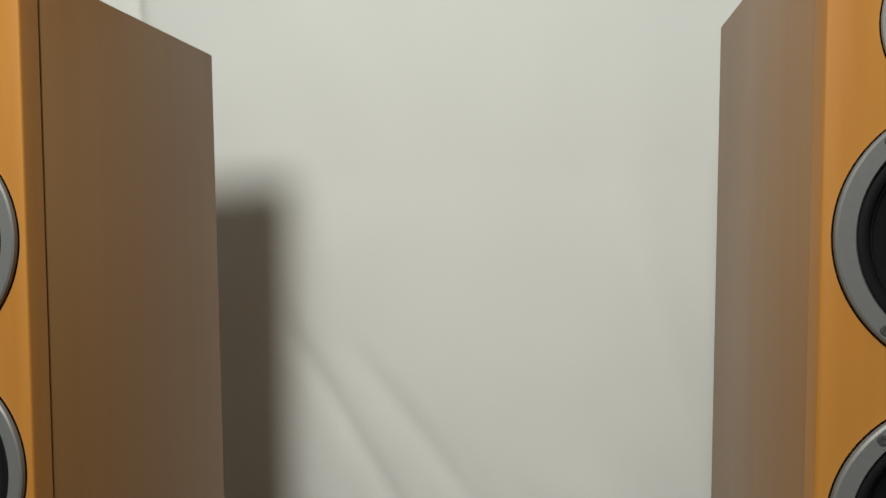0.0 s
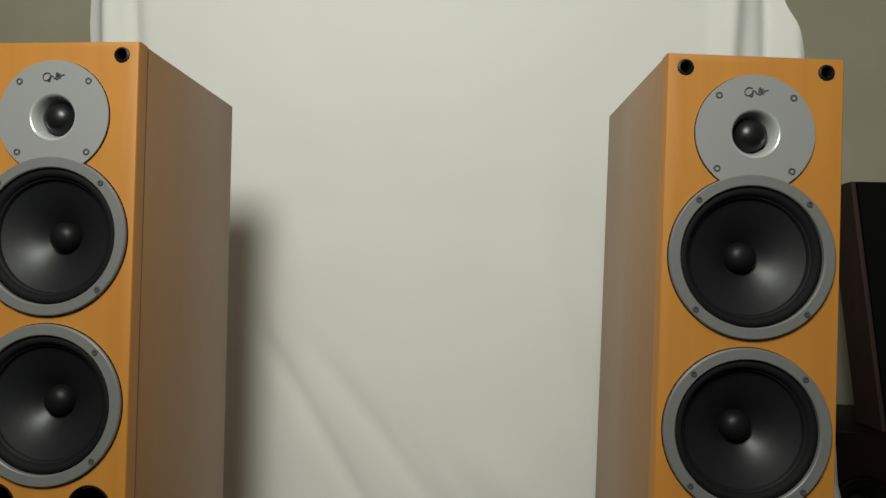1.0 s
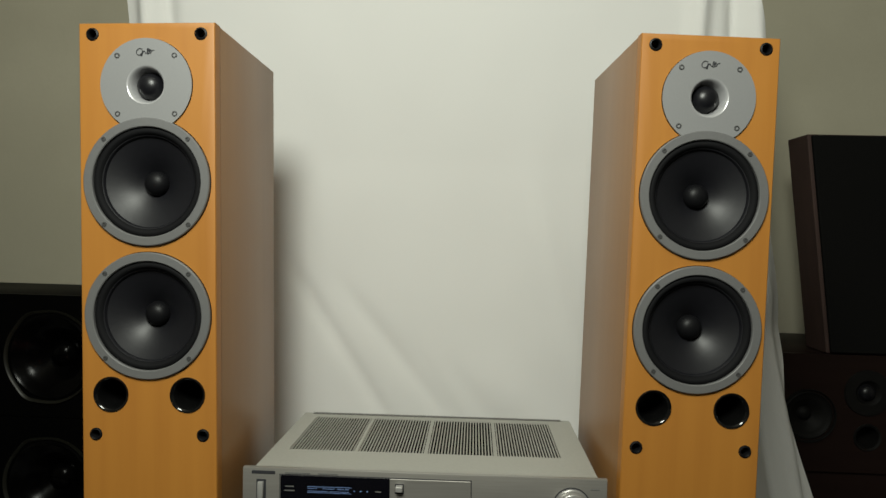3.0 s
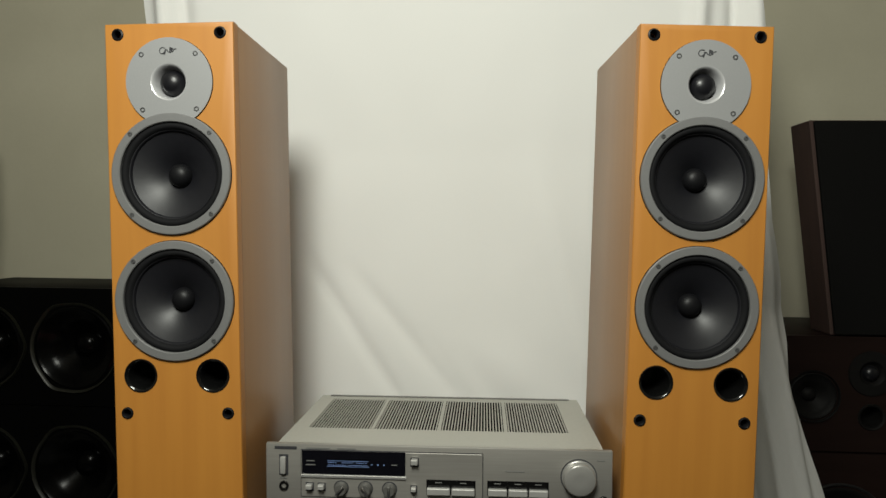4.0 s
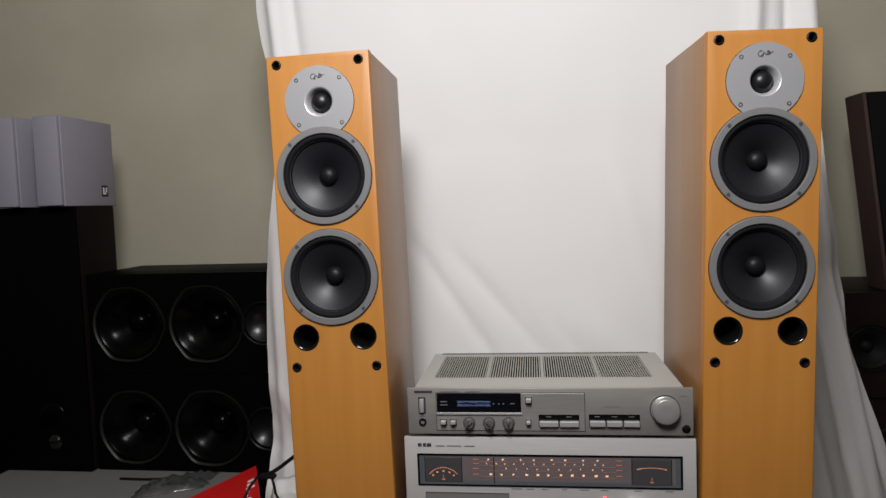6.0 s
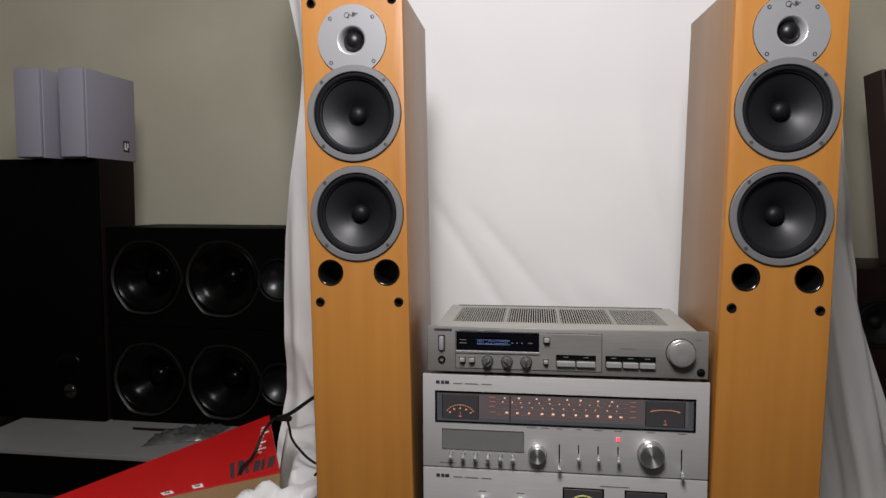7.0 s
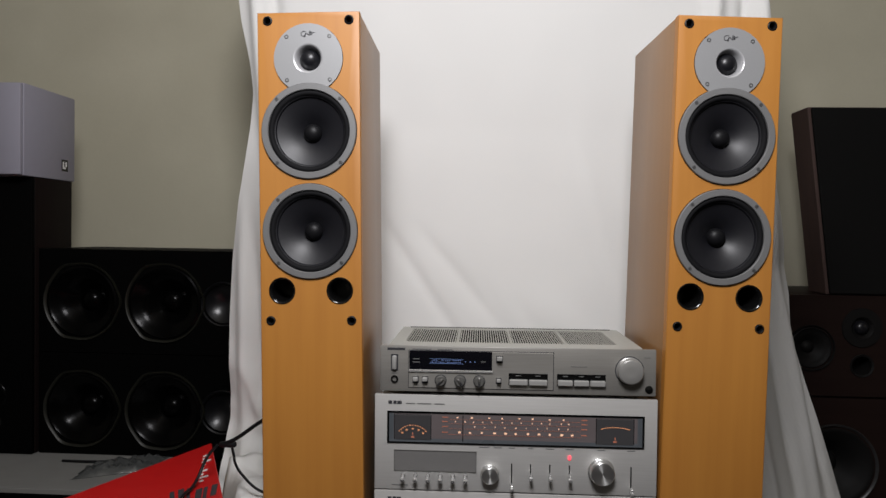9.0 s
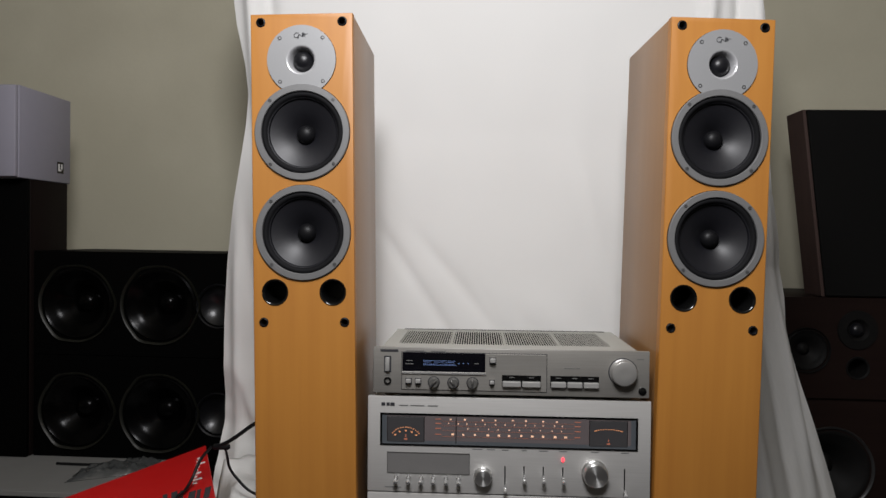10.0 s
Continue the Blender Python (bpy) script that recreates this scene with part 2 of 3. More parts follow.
# south, west and east walls and the ceiling are unseen, added for bounce
slab("wall_south", "unseen brown south wall added for bounce light", BOUNCE, -2.8, 2.6, -3.52, -3.4, FLOOR, 2.4)
slab("wall_west", "unseen brown side wall added for bounce light", BOUNCE, -2.92, -2.8, -3.4, 1.25, FLOOR, 2.4)
slab("wall_east", "unseen brown side wall added for bounce light", BOUNCE, 2.6, 2.72, -3.4, 1.25, FLOOR, 2.4)
slab("ceiling", "unseen brown ceiling added for bounce light", BOUNCE, -2.92, 2.72, -3.52, 1.25, 2.4, 2.5)


# ---- white sheet hung behind the speakers ----
def bump_line(x, z, ax, az, bx, bz, w):
    """Height 0..1 of a soft crease along the line a-b."""
    dx, dz = bx - ax, bz - az
    n2 = dx * dx + dz * dz
    t = ((x - ax) * dx + (z - az) * dz) / n2
    d = abs((x - ax) * dz - (z - az) * dx) / math.sqrt(n2)
    fade = max(0.0, 1 - max(0.0, abs(t - 0.5) - 0.35) / 0.35)
    return math.exp(-(d / w) ** 2) * fade


CREASES = (
    (-0.285, 0.64, -0.085, 0.35, 0.015, -0.0060), (-0.18, 0.60, 0.03, 0.36, 0.016, -0.0050), (-0.05, 0.50, 0.05, 0.36, 0.010, -0.0018), (0.02, 0.46, 0.12, 0.34, 0.018, -0.0020),
    (0.16, 0.80, 0.27, 0.38, 0.030, 0.007), (0.10, 0.45, 0.30, 0.25, 0.04, 0.006),
    (0.46, 1.30, 0.44, 0.92, 0.016, 0.022), (0.515, 1.30, 0.52, 0.90, 0.014, -0.022), (0.55, 1.2, 0.57, 0.9, 0.012, 0.014),
    (0.53, 0.78, 0.71, 0.00, 0.018, -0.030), (0.585, 0.72, 0.77, 0.03, 0.015, 0.026), (0.50, 0.48, 0.64, -0.05, 0.017, 0.030), (0.47, 0.34, 0.56, -0.05, 0.016, -0.024), (0.63, 0.58, 0.82, -0.02, 0.012, -0.016),
    (-0.60, 1.25, -0.555, 0.80, 0.014, 0.016), (-0.55, 1.25, -0.52, 0.90, 0.016, -0.014), (-0.61, 0.60, -0.585, 0.02, 0.014, 0.016), (-0.575, 0.55, -0.53, 0.0, 0.012, -0.014), (-0.59, 0.30, -0.50, 0.05, 0.012, 0.012),
)


def white_sheet():
    nu, nz = 170, 150
    zs_l = [-0.1, 0.13, 0.20, 0.40, 0.55, 0.69, 0.74, 0.86, 0.935, 1.0, 1.10, 1.17, 1.75]
    xs_l = [-0.665, -0.637, -0.631, -0.639, -0.635, -0.623, -0.616, -0.598, -0.590, -0.599, -0.625, -0.636, -0.65]
    zs_r = [-0.1, 0.03, 0.205, 0.381, 0.482, 0.607, 0.72, 0.90, 1.09, 1.12, 1.15, 1.185, 1.3, 1.75]
    xs_r = [0.895, 0.842, 0.768, 0.694, 0.680, 0.645, 0.604, 0.572, 0.570, 0.566, 0.557, 0.543, 0.51, 0.5]
    bm = bmesh.new()
    rows = []
    for j in range(nz + 1):
        z = 1.75 + (FLOOR + 0.012 - 1.75) * j / nz
        a, b = np.interp(z, zs_l, xs_l), np.interp(z, zs_r, xs_r)
        row = []
        for i in range(nu + 1):
            u = i / nu
            x = a + (b - a) * u
            y = 0.475 + 0.006 * noise.noise((x * 3, z * 2.2, 0.3)) + 0.0025 * noise.noise((x * 11, z * 7, 4.1))
            y -= sum(k * bump_line(x, z, ax, az, bx, bz, w) for ax, az, bx, bz, w, k in CREASES)
            y += 0.78 * max(0.0, x - 0.50) * min(1.0, max(0.0, (0.85 - z) / 0.3))
            y += 0.40 * max(0.0, -x - 0.555) * min(1.0, max(0.0, (z - 0.02) / 0.2))
            loose = min(1.0, max(0.0, (-x - 0.40) / 0.08)) * min(1.0, max(0.0, (0.42 - z) / 0.25))
            y += loose * (0.022 * noise.noise((x * 17 + z * 5, z * 8, 7.3)) + 0.010 * noise.noise((x * 38, z * 26, 2.9)))
            if z > 1.25:
                y += (z - 1.25) / 0.5 * 0.63
            y -= 0.06 * max(0.0, 0.85 - z)
            row.append(bm.verts.new((x, y, z)))
        rows.append(row)
    for j in range(1, 46):
        row = []
        for i in range(nu + 1):
            x = rows[nz][i].co.x
            reach = 0.10 + 0.50 * min(1.0, max(0.0, (-0.42 - x) / 0.03))
            s = j / 45
            yy = rows[nz][i].co.y - reach * s
            side = np.interp(yy, [-0.15, 0.03, 0.11, 0.42], [-0.575, -0.590, -0.508, -0.655])
            drape = np.interp(yy, [-0.15, -0.09, -0.03, 0.05, 0.11, 0.20, 0.45], [0.0, 0.09, 0.203, 0.220, 0.19, 0.17, 0.20])
            drape *= min(1.0, max(0.0, (x - side) / 0.035)) * min(1.0, max(0.0, (-0.405 - x) / 0.02))
            lump = drape * (1 + 0.16 * noise.noise((x * 17, yy * 11, 1.7)) + 0.07 * noise.noise((x * 45, yy * 30, 2.2)))
            row.append(bm.verts.new((x + 0.015 * math.sin(9 * s), rows[nz][i].co.y - reach * s, FLOOR + 0.012 + lump)))
        rows.append(row)
    for p, q in zip(rows, rows[1:]):
        for i in range(nu):
            bm.faces.new((p[i], p[i + 1], q[i + 1], q[i]))
    ob = part("white_sheet", bm, CLOTH, smooth=180)
    m = ob.modifiers.new("thickness", "SOLIDIFY")
    m.thickness, m.offset = 0.0015, 1
    return tagged(ob, "creased white cotton sheet hung as a backdrop behind the speakers", "sheet")


white_sheet()


# ---- tower speakers ----
W2, DEPTH, TOP = 0.0800, 0.238, 0.953 - FLOOR
WOOFERS, TWEETER = (0.769 - FLOOR, 0.613 - FLOOR), 0.8812 - FLOOR
PORT_Z, PEG_TOP, PEG_LOW = 0.520 - FLOOR, 0.940 - FLOOR, 0.473 - FLOOR


def tower_speaker(at, turn, lean):
    """A slim floorstander: origin on the floor under the middle of its front."""
    sp = empty("tower_speaker", at, turn, lean)
    body = box(-W2 + 0.0003, W2 - 0.0003, 0.0172, DEPTH, 0.012, TOP - 0.0003, 0.0012)
    front = [f for f in body.faces if f.normal.y < -0.9 and f.calc_area() > 0.05]
    bmesh.ops.delete(body, geom=front, context="FACES_ONLY")
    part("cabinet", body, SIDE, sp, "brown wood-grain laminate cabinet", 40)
    part("plinth", box(-W2 + 0.006, W2 - 0.006, 0.01, DEPTH - 0.01, 0, 0.012), GLOSS, sp)
    pegs = [(sx * 0.0637, z) for z in (PEG_TOP, PEG_LOW) for sx in (-1, 1)]
    holes = [(x, z, 0.0052) for x, z in pegs] + [(sx * 0.0455, PORT_Z, 0.0188) for sx in (-1, 1)]
    holes += [(0, z, 0.0675) for z in WOOFERS] + [(0, TWEETER, 0.0260)]
    out = [(-W2, 0.012), (W2, 0.012), (W2, TOP), (-W2, TOP)]
    bm = plate(out, holes, 0.0, 0.0160)
    edge = [e for e in bm.edges if all(abs(v.co.y) < 1e-6 and (abs(abs(v.co.x) - W2) < 1e-6 or abs(v.co.z - TOP) < 1e-6 or v.co.z < 0.0121) for v in e.verts) and len(e.link_faces) == 2 and e.calc_face_angle(0) > 1]
    bmesh.ops.bevel(bm, geom=edge, offset=0.0018, segments=3, affect="EDGES", profile=0.5)
    part("front_baffle", bm, BEECH, sp, "orange beech veneer front baffle", 30)
    seam = plate(rect(-W2 + 0.0022, W2 - 0.0022, 0.014, TOP - 0.0022), holes, 0.0160, 0.0173)
    part("baffle_seam", seam, VOID, sp, "dark shadow gap behind the baffle")
    for x, z in pegs:
        part("grille_socket", lathe([(0.0046, 0.012), (0.0044, -0.0004), (0.0056, -0.0016), (0.0072, -0.0010), (0.0076, 0.0002)], 24, cx=x, cz=z), CAP, sp, smooth=50)
    # added black sheet deep in the cabinet, so the sockets look dark inside
    part("socket_shade", box(-W2 + 0.004, W2 - 0.004, 0.2, 0.206, 0.03, TOP - 0.02), VOID, sp)
    for sx in (-1, 1):
        part("bass_port", lathe([(0.0, 0.075), (0.0150, 0.075), (0.0150, 0.012), (0.0165, 0.003), (0.0190, -0.0010), (0.0206, -0.0012), (0.0212, 0.0002)], 40, cx=sx * 0.0455, cz=PORT_Z), GLOSS, sp, "glossy black flared bass port", 60)
    for z in WOOFERS:
        ring = part("woofer", lathe([(0.0638, 0.004), (0.0638, -0.0034), (0.0647, -0.0044), (0.0732, -0.0044), (0.0743, -0.0034), (0.0745, 0.0003)], 96, cz=z), GREY_RING, sp, "grey metal woofer ring", 20)
        # black ring drawn round the woofer for the shade in its gap
        part("shade_ring", lathe([(0.0743, 0.0002), (0.0744, -0.0009), (0.0750, -0.0006), (0.0752, 0.0003)], 96, cz=z), VOID, ring)
        part("surround", lathe([(0.0645, 0.003), (0.0634, -0.0006), (0.0600, -0.0022), (0.0568, -0.0008), (0.0548, 0.0034), (0.0540, 0.0046)], 80, cz=z), RUBBER, ring, "black rubber surround", 70)
        part("cone", lathe([(0.0549, 0.0024), (0.0541, 0.0026), (0.0531, 0.0040), (0.0525, 0.0062), (0.0440, 0.0092), (0.0365, 0.0122), (0.0305, 0.0150), (0.0255, 0.0178), (0.0210, 0.0208), (0.0165, 0.0242), (0.0125, 0.0275)], 96, cz=z), CONE, ring, "satin black cone", 40)
        part("dust_cap", lathe([(0.0148, 0.0258), (0.0142, 0.0214), (0.0124, 0.0178), (0.0095, 0.0150), (0.0054, 0.0132), (0, 0.0126)], 40, cz=z), CAP, ring, "", 60)
        s = None
        for k in range(4):
            a = math.pi / 4 + k * math.pi / 2
            p = (0.0697 * math.cos(a), -0.0044, z + 0.0697 * math.sin(a))
            if s is None:
                s = part("screw", lathe([(0.0, -0.0002), (0.0012, -0.0002), (0.0014, -0.0010), (0.0026, -0.0009), (0.0030, 0.0004)], 16), SCREW, ring, smooth=40, at=p)
            else:
                again(s, p)
    rim = []
    for k in range(96):
        p = Vector((0.0537 * math.cos(2 * math.pi * k / 96), TWEETER + 0.0537 * math.sin(2 * math.pi * k / 96)))
        d = p - Vector((0, WOOFERS[0]))
        rim.append(tuple(Vector((0, WOOFERS[0])) + d.normalized() * max(d.length, 0.0738)))
    bm = plate(rim, [(0, TWEETER, 0.0226)], -0.0026, 0.0003, 64)
    tw = part("tweeter", bm, PLATE, sp, "satin silver tweeter faceplate cut round by the woofer", 18)
    # black ring round the tweeter plate, again shade put in as colour
    part("shade_ring", lathe([(0.0535, 0.0002), (0.0536, -0.0008), (0.0541, -0.0005), (0.0543, 0.0003)], 96, cz=TWEETER, wave=lambda a: 1.0 if math.sin(a) > -0.80 else 0.80), VOID, tw)
    part("horn", lathe([(0.0229, -0.0027), (0.0218, -0.0025), (0.0204, -0.0012), (0.0187, 0.0022), (0.0171, 0.0070), (0.0160, 0.0120)], 64, cz=TWEETER), HORN, tw, "pale silver flared horn", 70)
    part("dome", lathe([(0.0163, 0.0115), (0.0152, 0.0075), (0.0135, 0.0035), (0.0110, 0.0008), (0.0076, -0.0012), (0.0038, -0.0023), (0, -0.0026)], 40, cz=TWEETER), DOME, tw, "black tweeter dome", 70)
    for k in range(4):
        a = math.pi / 4 + k * math.pi / 2
        p = (0.0474 * math.cos(a), -0.0026, TWEETER + 0.0474 * math.sin(a))
        part("screw", lathe([(0.0, 0.0004), (0.0016, 0.0004), (0.0018, -0.0008), (0.0030, -0.0007), (0.0035, 0.0006)], 16), SCREW, tw, smooth=40, at=p)
    zz = TWEETER + 0.0370
    stroke = [(-0.0035, 0.0036), (-0.0075, 0.0042), (-0.0105, 0.0010), (-0.0085, -0.0030), (-0.0045, -0.0012), (-0.0030, 0.0016), (-0.0052, -0.0040), (-0.0018, 0.0014), (0.0010, -0.0012), (0.0032, 0.0044), (0.0026, -0.0020), (0.0056, 0.0034), (0.0050, -0.0010), (0.0078, 0.0020), (0.0104, 0.0024)]
    line_tube("maker_mark", [(x, -0.003, zz + z) for x, z in stroke], 0.00048, INK, tw, "dark scrawled maker's mark")
    return sp


left = tower_speaker((-0.3103, -0.014, FLOOR), 0.8, -1.23)
tagged(left, "slim beech-fronted floorstanding speaker with two black woofers", "speaker", "pair of tower speakers")
copy_thing(left, pose(0.3014, 0.0102, FLOOR, 0, 0.94, 2.92))


# ---- hi-fi stack ----
def knob(parent, x, y, z, r, depth, mat, name="knob", label="", pointer=True, ridge=0):
    """A turned knob on its own axis, which stands at (x, y, z) on the panel."""
    k = part(name, lathe([(r * 1.04, 0.001), (r * 1.04, -depth * 0.25), (r * 0.98, -depth * 0.30), (r * 0.98, -depth * 0.80), (r * 0.93, -depth * 0.95), (r * 0.87, -depth), (r * 0.3, -depth * 0.975), (0, -depth * 0.97)], 48, wave=(lambda a: 1 + 0.02 * math.cos(ridge * a)) if ridge else None), mat, parent, label, 35, at=(x, y, z))
    if pointer:
        part("pointer", box(-r * 0.10, r * 0.10, -depth - 0.0008, -depth + 0.001, -r * 0.95, r * 0.1), INK, k)
    return k


def button(parent, x0, x1, y, z0, z1):
    """A small push button over a dark plate that stands for its shade."""
    p = part("push_button", box(x0, x1, y - 0.0085, y, z0 + (z1 - z0) * 0.35, z1, 0.0008, 1), BUTTON, parent)
    part("shade_surround", box(x0 - 0.0010, x1 + 0.0010, y - 0.0006, y + 0.0004, z0 - 0.0010, z1 + 0.0010), INK, p)


def silver_amplifier():
    a = empty("integrated_amplifier", (0, 0, 0.3625), 0, -0.35)
    w, h, d, face = 0.2142, 0.0655, 0.270, 0.0742
    part("chassis", box(-w + 0.006, w - 0.006, 0.004, d, 0.004, h - 0.0025, 0.002), LID, a, "", 40)
    # lid with four ventilation grilles
    y0, y1 = 0.093, d - 0.020
    xs = [(-0.185, -0.0985), (-0.0935, -0.0065), (-0.0015, 0.0855), (0.0905, 0.173)]
    bm = bmesh.new()
    gx = [-w + 0.006, *[v for p in xs for v in p], w - 0.006]
    for i in range(len(gx) - 1):
        if i % 2 == 0:
            box(gx[i], gx[i + 1], 0.004, d, h - 0.0025, h, bm=bm)
        else:
            box(gx[i], gx[i + 1], 0.004, y0, h - 0.0025, h, bm=bm)
            box(gx[i], gx[i + 1], y1, d, h - 0.0025, h, bm=bm)
    bmesh.ops.remove_doubles(bm, verts=bm.verts[:], dist=1e-5)
    part("lid", bm, LID, a, "champagne painted steel lid")
    part("rear_lip", box(-w + 0.02, w - 0.02, d - 0.006, d, h, h + 0.0012), DARKKNOB, a)
    bm = bmesh.new()
    v = [bm.verts.new(p) for x in (-w + 0.006, w - 0.006) for p in ((x, 0.003, face - 0.001), (x, 0.024, h + 0.0002), (x, 0.003, h - 0.004))]
    bm.faces.new((v[0], v[1], v[4], v[3]))
    bm.faces.new((v[0], v[2], v[1]))
    bm.faces.new((v[3], v[4], v[5]))
    part("front_slope", bm, LID, a)
    for x0, x1 in xs:
        # black sheet under the slats, in place of the shade inside the vent
        g = part("vent_shade", box(x0, x1, y0, y1, h - 0.0024, h - 0.0019), VOID, a)
        bm = bmesh.new()
        n = 21
        for k in range(n):
            x = x0 + (x1 - x0) * (k + 0.5) / n
            box(x - 0.00085, x + 0.00085, y0, y1, h - 0.0019, h - 0.0003, bm=bm)
        tagged(part("vent_slats", bm, LID, g), kind="stuff")
    part("front_panel", box(-w, w, -0.003, 0.004, 0.002, face, 0.0014), ALU2, a, "brushed champagne aluminium front panel", 40)
    # dark plate that outlines the raised panel with shade along its edges
    part("panel_edge_shade", box(-0.1699, 0.0574, -0.0032, -0.0028, 0.0074, 0.0675), INK, a)
    part("raised_panel", box(-0.1690, 0.0565, -0.0046, -0.0028, 0.0085, 0.0665, 0.0006, 1), ALU2, a)
    Y = -0.0046
    disp = part("display", box(-0.1680, -0.0385, Y - 0.0006, Y + 0.001, 0.0375, 0.0665), SMOKED, a, "smoked black level display")
    part("display_rim", box(-0.1690, -0.0375, Y - 0.0026, Y + 0.001, 0.0335, 0.0372, 0.0006, 1), CHROME, a)
    segs = [(-0.134 + 0.0029 * k, 0.0523, 0.0017, 0.0008) for k in range(17) if k not in (4, 5, 11)] + [(-0.134 + 0.0029 * k, 0.0492, 0.0019, 0.0007) for k in range(17) if k != 8]
    segs += [(-0.110, 0.0545, 0.052, 0.0004), (-0.110, 0.0475, 0.052, 0.0004)] + [(-0.080 + 0.0075 * k, 0.0507, 0.0016, 0.0013) for k in range(3)]
    tagged(part("display_segments", bars(segs, Y - 0.0007, 0.0003), BLUE, disp, "pale blue lit segments"), kind="stuff")
    prints(disp, [(-0.157, 0.054, 0.010, 0.001), (-0.157, 0.049, 0.012, 0.001), (-0.052, 0.051, 0.007, 0.001)], Y - 0.0007, GREYINK)
    part("switch_recess", box(-0.1972, -0.1858, -0.0036, -0.0028, 0.0346, 0.0604), INK, a)
    part("power_switch", box(-0.1950, -0.1880, -0.0090, -0.003, 0.0370, 0.0585, 0.0015), BUTTON, a, "upright silver power switch", 40)
    part("headphone_jack", lathe([(0.0, 0.0), (0.0030, 0.0), (0.0032, -0.0045), (0.0058, -0.0050), (0.0062, -0.0028)], 28, cx=-0.1914, cz=0.0210), GLOSS, a, "", 50)
    for x in (-0.1580, -0.1430):
        button(a, x - 0.0040, x + 0.0040, Y, 0.0168, 0.0255)
    for x, turn in ((-0.1186, 42), (-0.0882, -38), (-0.0582, 0)):
        k = part("tone_knob", lathe([(0.0084, 0.001), (0.0084, -0.0022), (0.0074, -0.0034), (0.0072, -0.0075), (0.0064, -0.0088), (0, -0.0088)], 36), DARKKNOB, a, "dark grey tone knob with a grip bar", 35, at=(x, Y, 0.0205))
        k.rotation_euler = (0, radians(turn), 0)
        part("grip_bar", box(-0.0016, 0.0016, -0.0115, -0.008, -0.0070, 0.0062, 0.0008), TONEKNOB, k, smooth=40)
        part("pointer", box(-0.0006, 0.0006, -0.0120, -0.0113, -0.0068, -0.0010), INK, k)
        # dark disc behind the knob, standing in for its shadow
        part("shade_surround", lathe([(0.0096, 0.0004), (0.0094, -0.0006), (0, -0.0006)], 32), INK, k)
    button(a, -0.0312, -0.0228, Y, 0.0505, 0.0600)
    button(a, -0.0312, -0.0248, Y, 0.0178, 0.0252)
    for x0, x1, y, n in ((-0.0125, 0.0480, Y, 2), (0.0624, 0.1372, -0.003, 3)):
        part("button_recess", box(x0, x1, y - 0.0005, y + 0.001, 0.0155, 0.0340), GLOSS, a)
        prints(a, [(x0 + (x1 - x0) * (k + 0.5) / n, 0.0307, 0.008, 0.0009) for k in range(n)], y - 0.0006, GREYINK)
        st = (x1 - x0) / n
        for k in range(n):
            part("selector_button", box(x0 + k * st + 0.0009, x0 + (k + 1) * st - 0.0009, y - 0.0065, y, 0.0165, 0.0250, 0.001, 1), BUTTON, a, "wide silver selector button")
    # dark ring painted on the panel as the volume knob's shadow
    part("knob_shadow_ring", lathe([(0.0222, -0.0026), (0.0222, -0.0034), (0.0205, -0.0036), (0, -0.0036)], 48, cx=0.1735, cz=0.0415), INK, a)
    knob(a, 0.1735, -0.003, 0.0415, 0.0200, 0.014, VOLKNOB, "volume_knob", "large satin silver volume knob", False)
    part("corner_badge", lathe([(0.0062, -0.002), (0.0062, -0.0042), (0.0050, -0.0050), (0, -0.0050)], 28, cx=0.2035, cz=0.0125), GLOSS, a, "", 40)
    prints(a, [(-0.1890, 0.0688, 0.028, 0.0036)], -0.0030, INK, name="brand_bar")
    prints(a, [(-0.148, 0.0690, 0.030, 0.0014), (-0.112, 0.0690, 0.024, 0.0014), (-0.192, 0.0305, 0.009, 0.001), (0.010, 0.046, 0.022, 0.0010), (0.096, 0.046, 0.024, 0.0010), (0.200, 0.062, 0.010, 0.001)], -0.0030, GREYINK)
    for x in (-0.18, 0.18):
        for y in (0.03, 0.22):
            part("foot", lathe([(0.010, 0), (0.010, 0.0035), (0, 0.0035)], 20), RUBBER, a, at=(x, y, 0.001)).rotation_euler = (radians(90), 0, 0)
    return tagged(a, "slim champagne silver integrated amplifier on top of the tuner", "amplifier")


silver_amplifier()


def dial_marks():
    """Figures in four rows over faint ruled lines: bars (x, z, width, height)."""
    rnd = random.Random(4)
    m, dim = [], []
    for z, n, wide, high, x0, x1 in ((0.3258, 8, 0.0034, 0.0030, -0.088, 0.076), (0.3190, 13, 0.0018, 0.0026, -0.094, 0.086), (0.3112, 10, 0.0018, 0.0024, -0.062, 0.084), (0.3020, 11, 0.0046, 0.0038, -0.085, 0.089)):
        for k in range(n):
            x = x0 + (x1 - x0) * (k + rnd.uniform(-0.12, 0.12)) / (n - 1)
            m.append((x, z + rnd.uniform(-0.0003, 0.0003), wide * rnd.uniform(0.62, 0.95), high * rnd.uniform(0.62, 0.85)))
        dim.append((-0.109, z, 0.009, 0.0012))
        dim.append((0.108, z, 0.009, 0.0012))
        dim.append((0.0, z - 0.0034, 0.206, 0.0002))
    return m, dim


def chrome_slider(parent, x, y, z0, z1, zl, label=""):
    s = part("slider", box(x - 0.0010, x + 0.0010, y - 0.0004, y + 0.001, z0, z1), VOID, parent, label)
    bm = box(x - 0.0022, x + 0.0022, y - 0.012, y, zl - 0.0016, zl + 0.0030, 0.0006, 1)
    box(x - 0.0028, x + 0.0028, y - 0.016, y - 0.009, zl - 0.0055, zl - 0.0005, 0.0010, 2, bm=bm)
    part("lever", bm, CHROME, s, "chrome slider lever", 40)


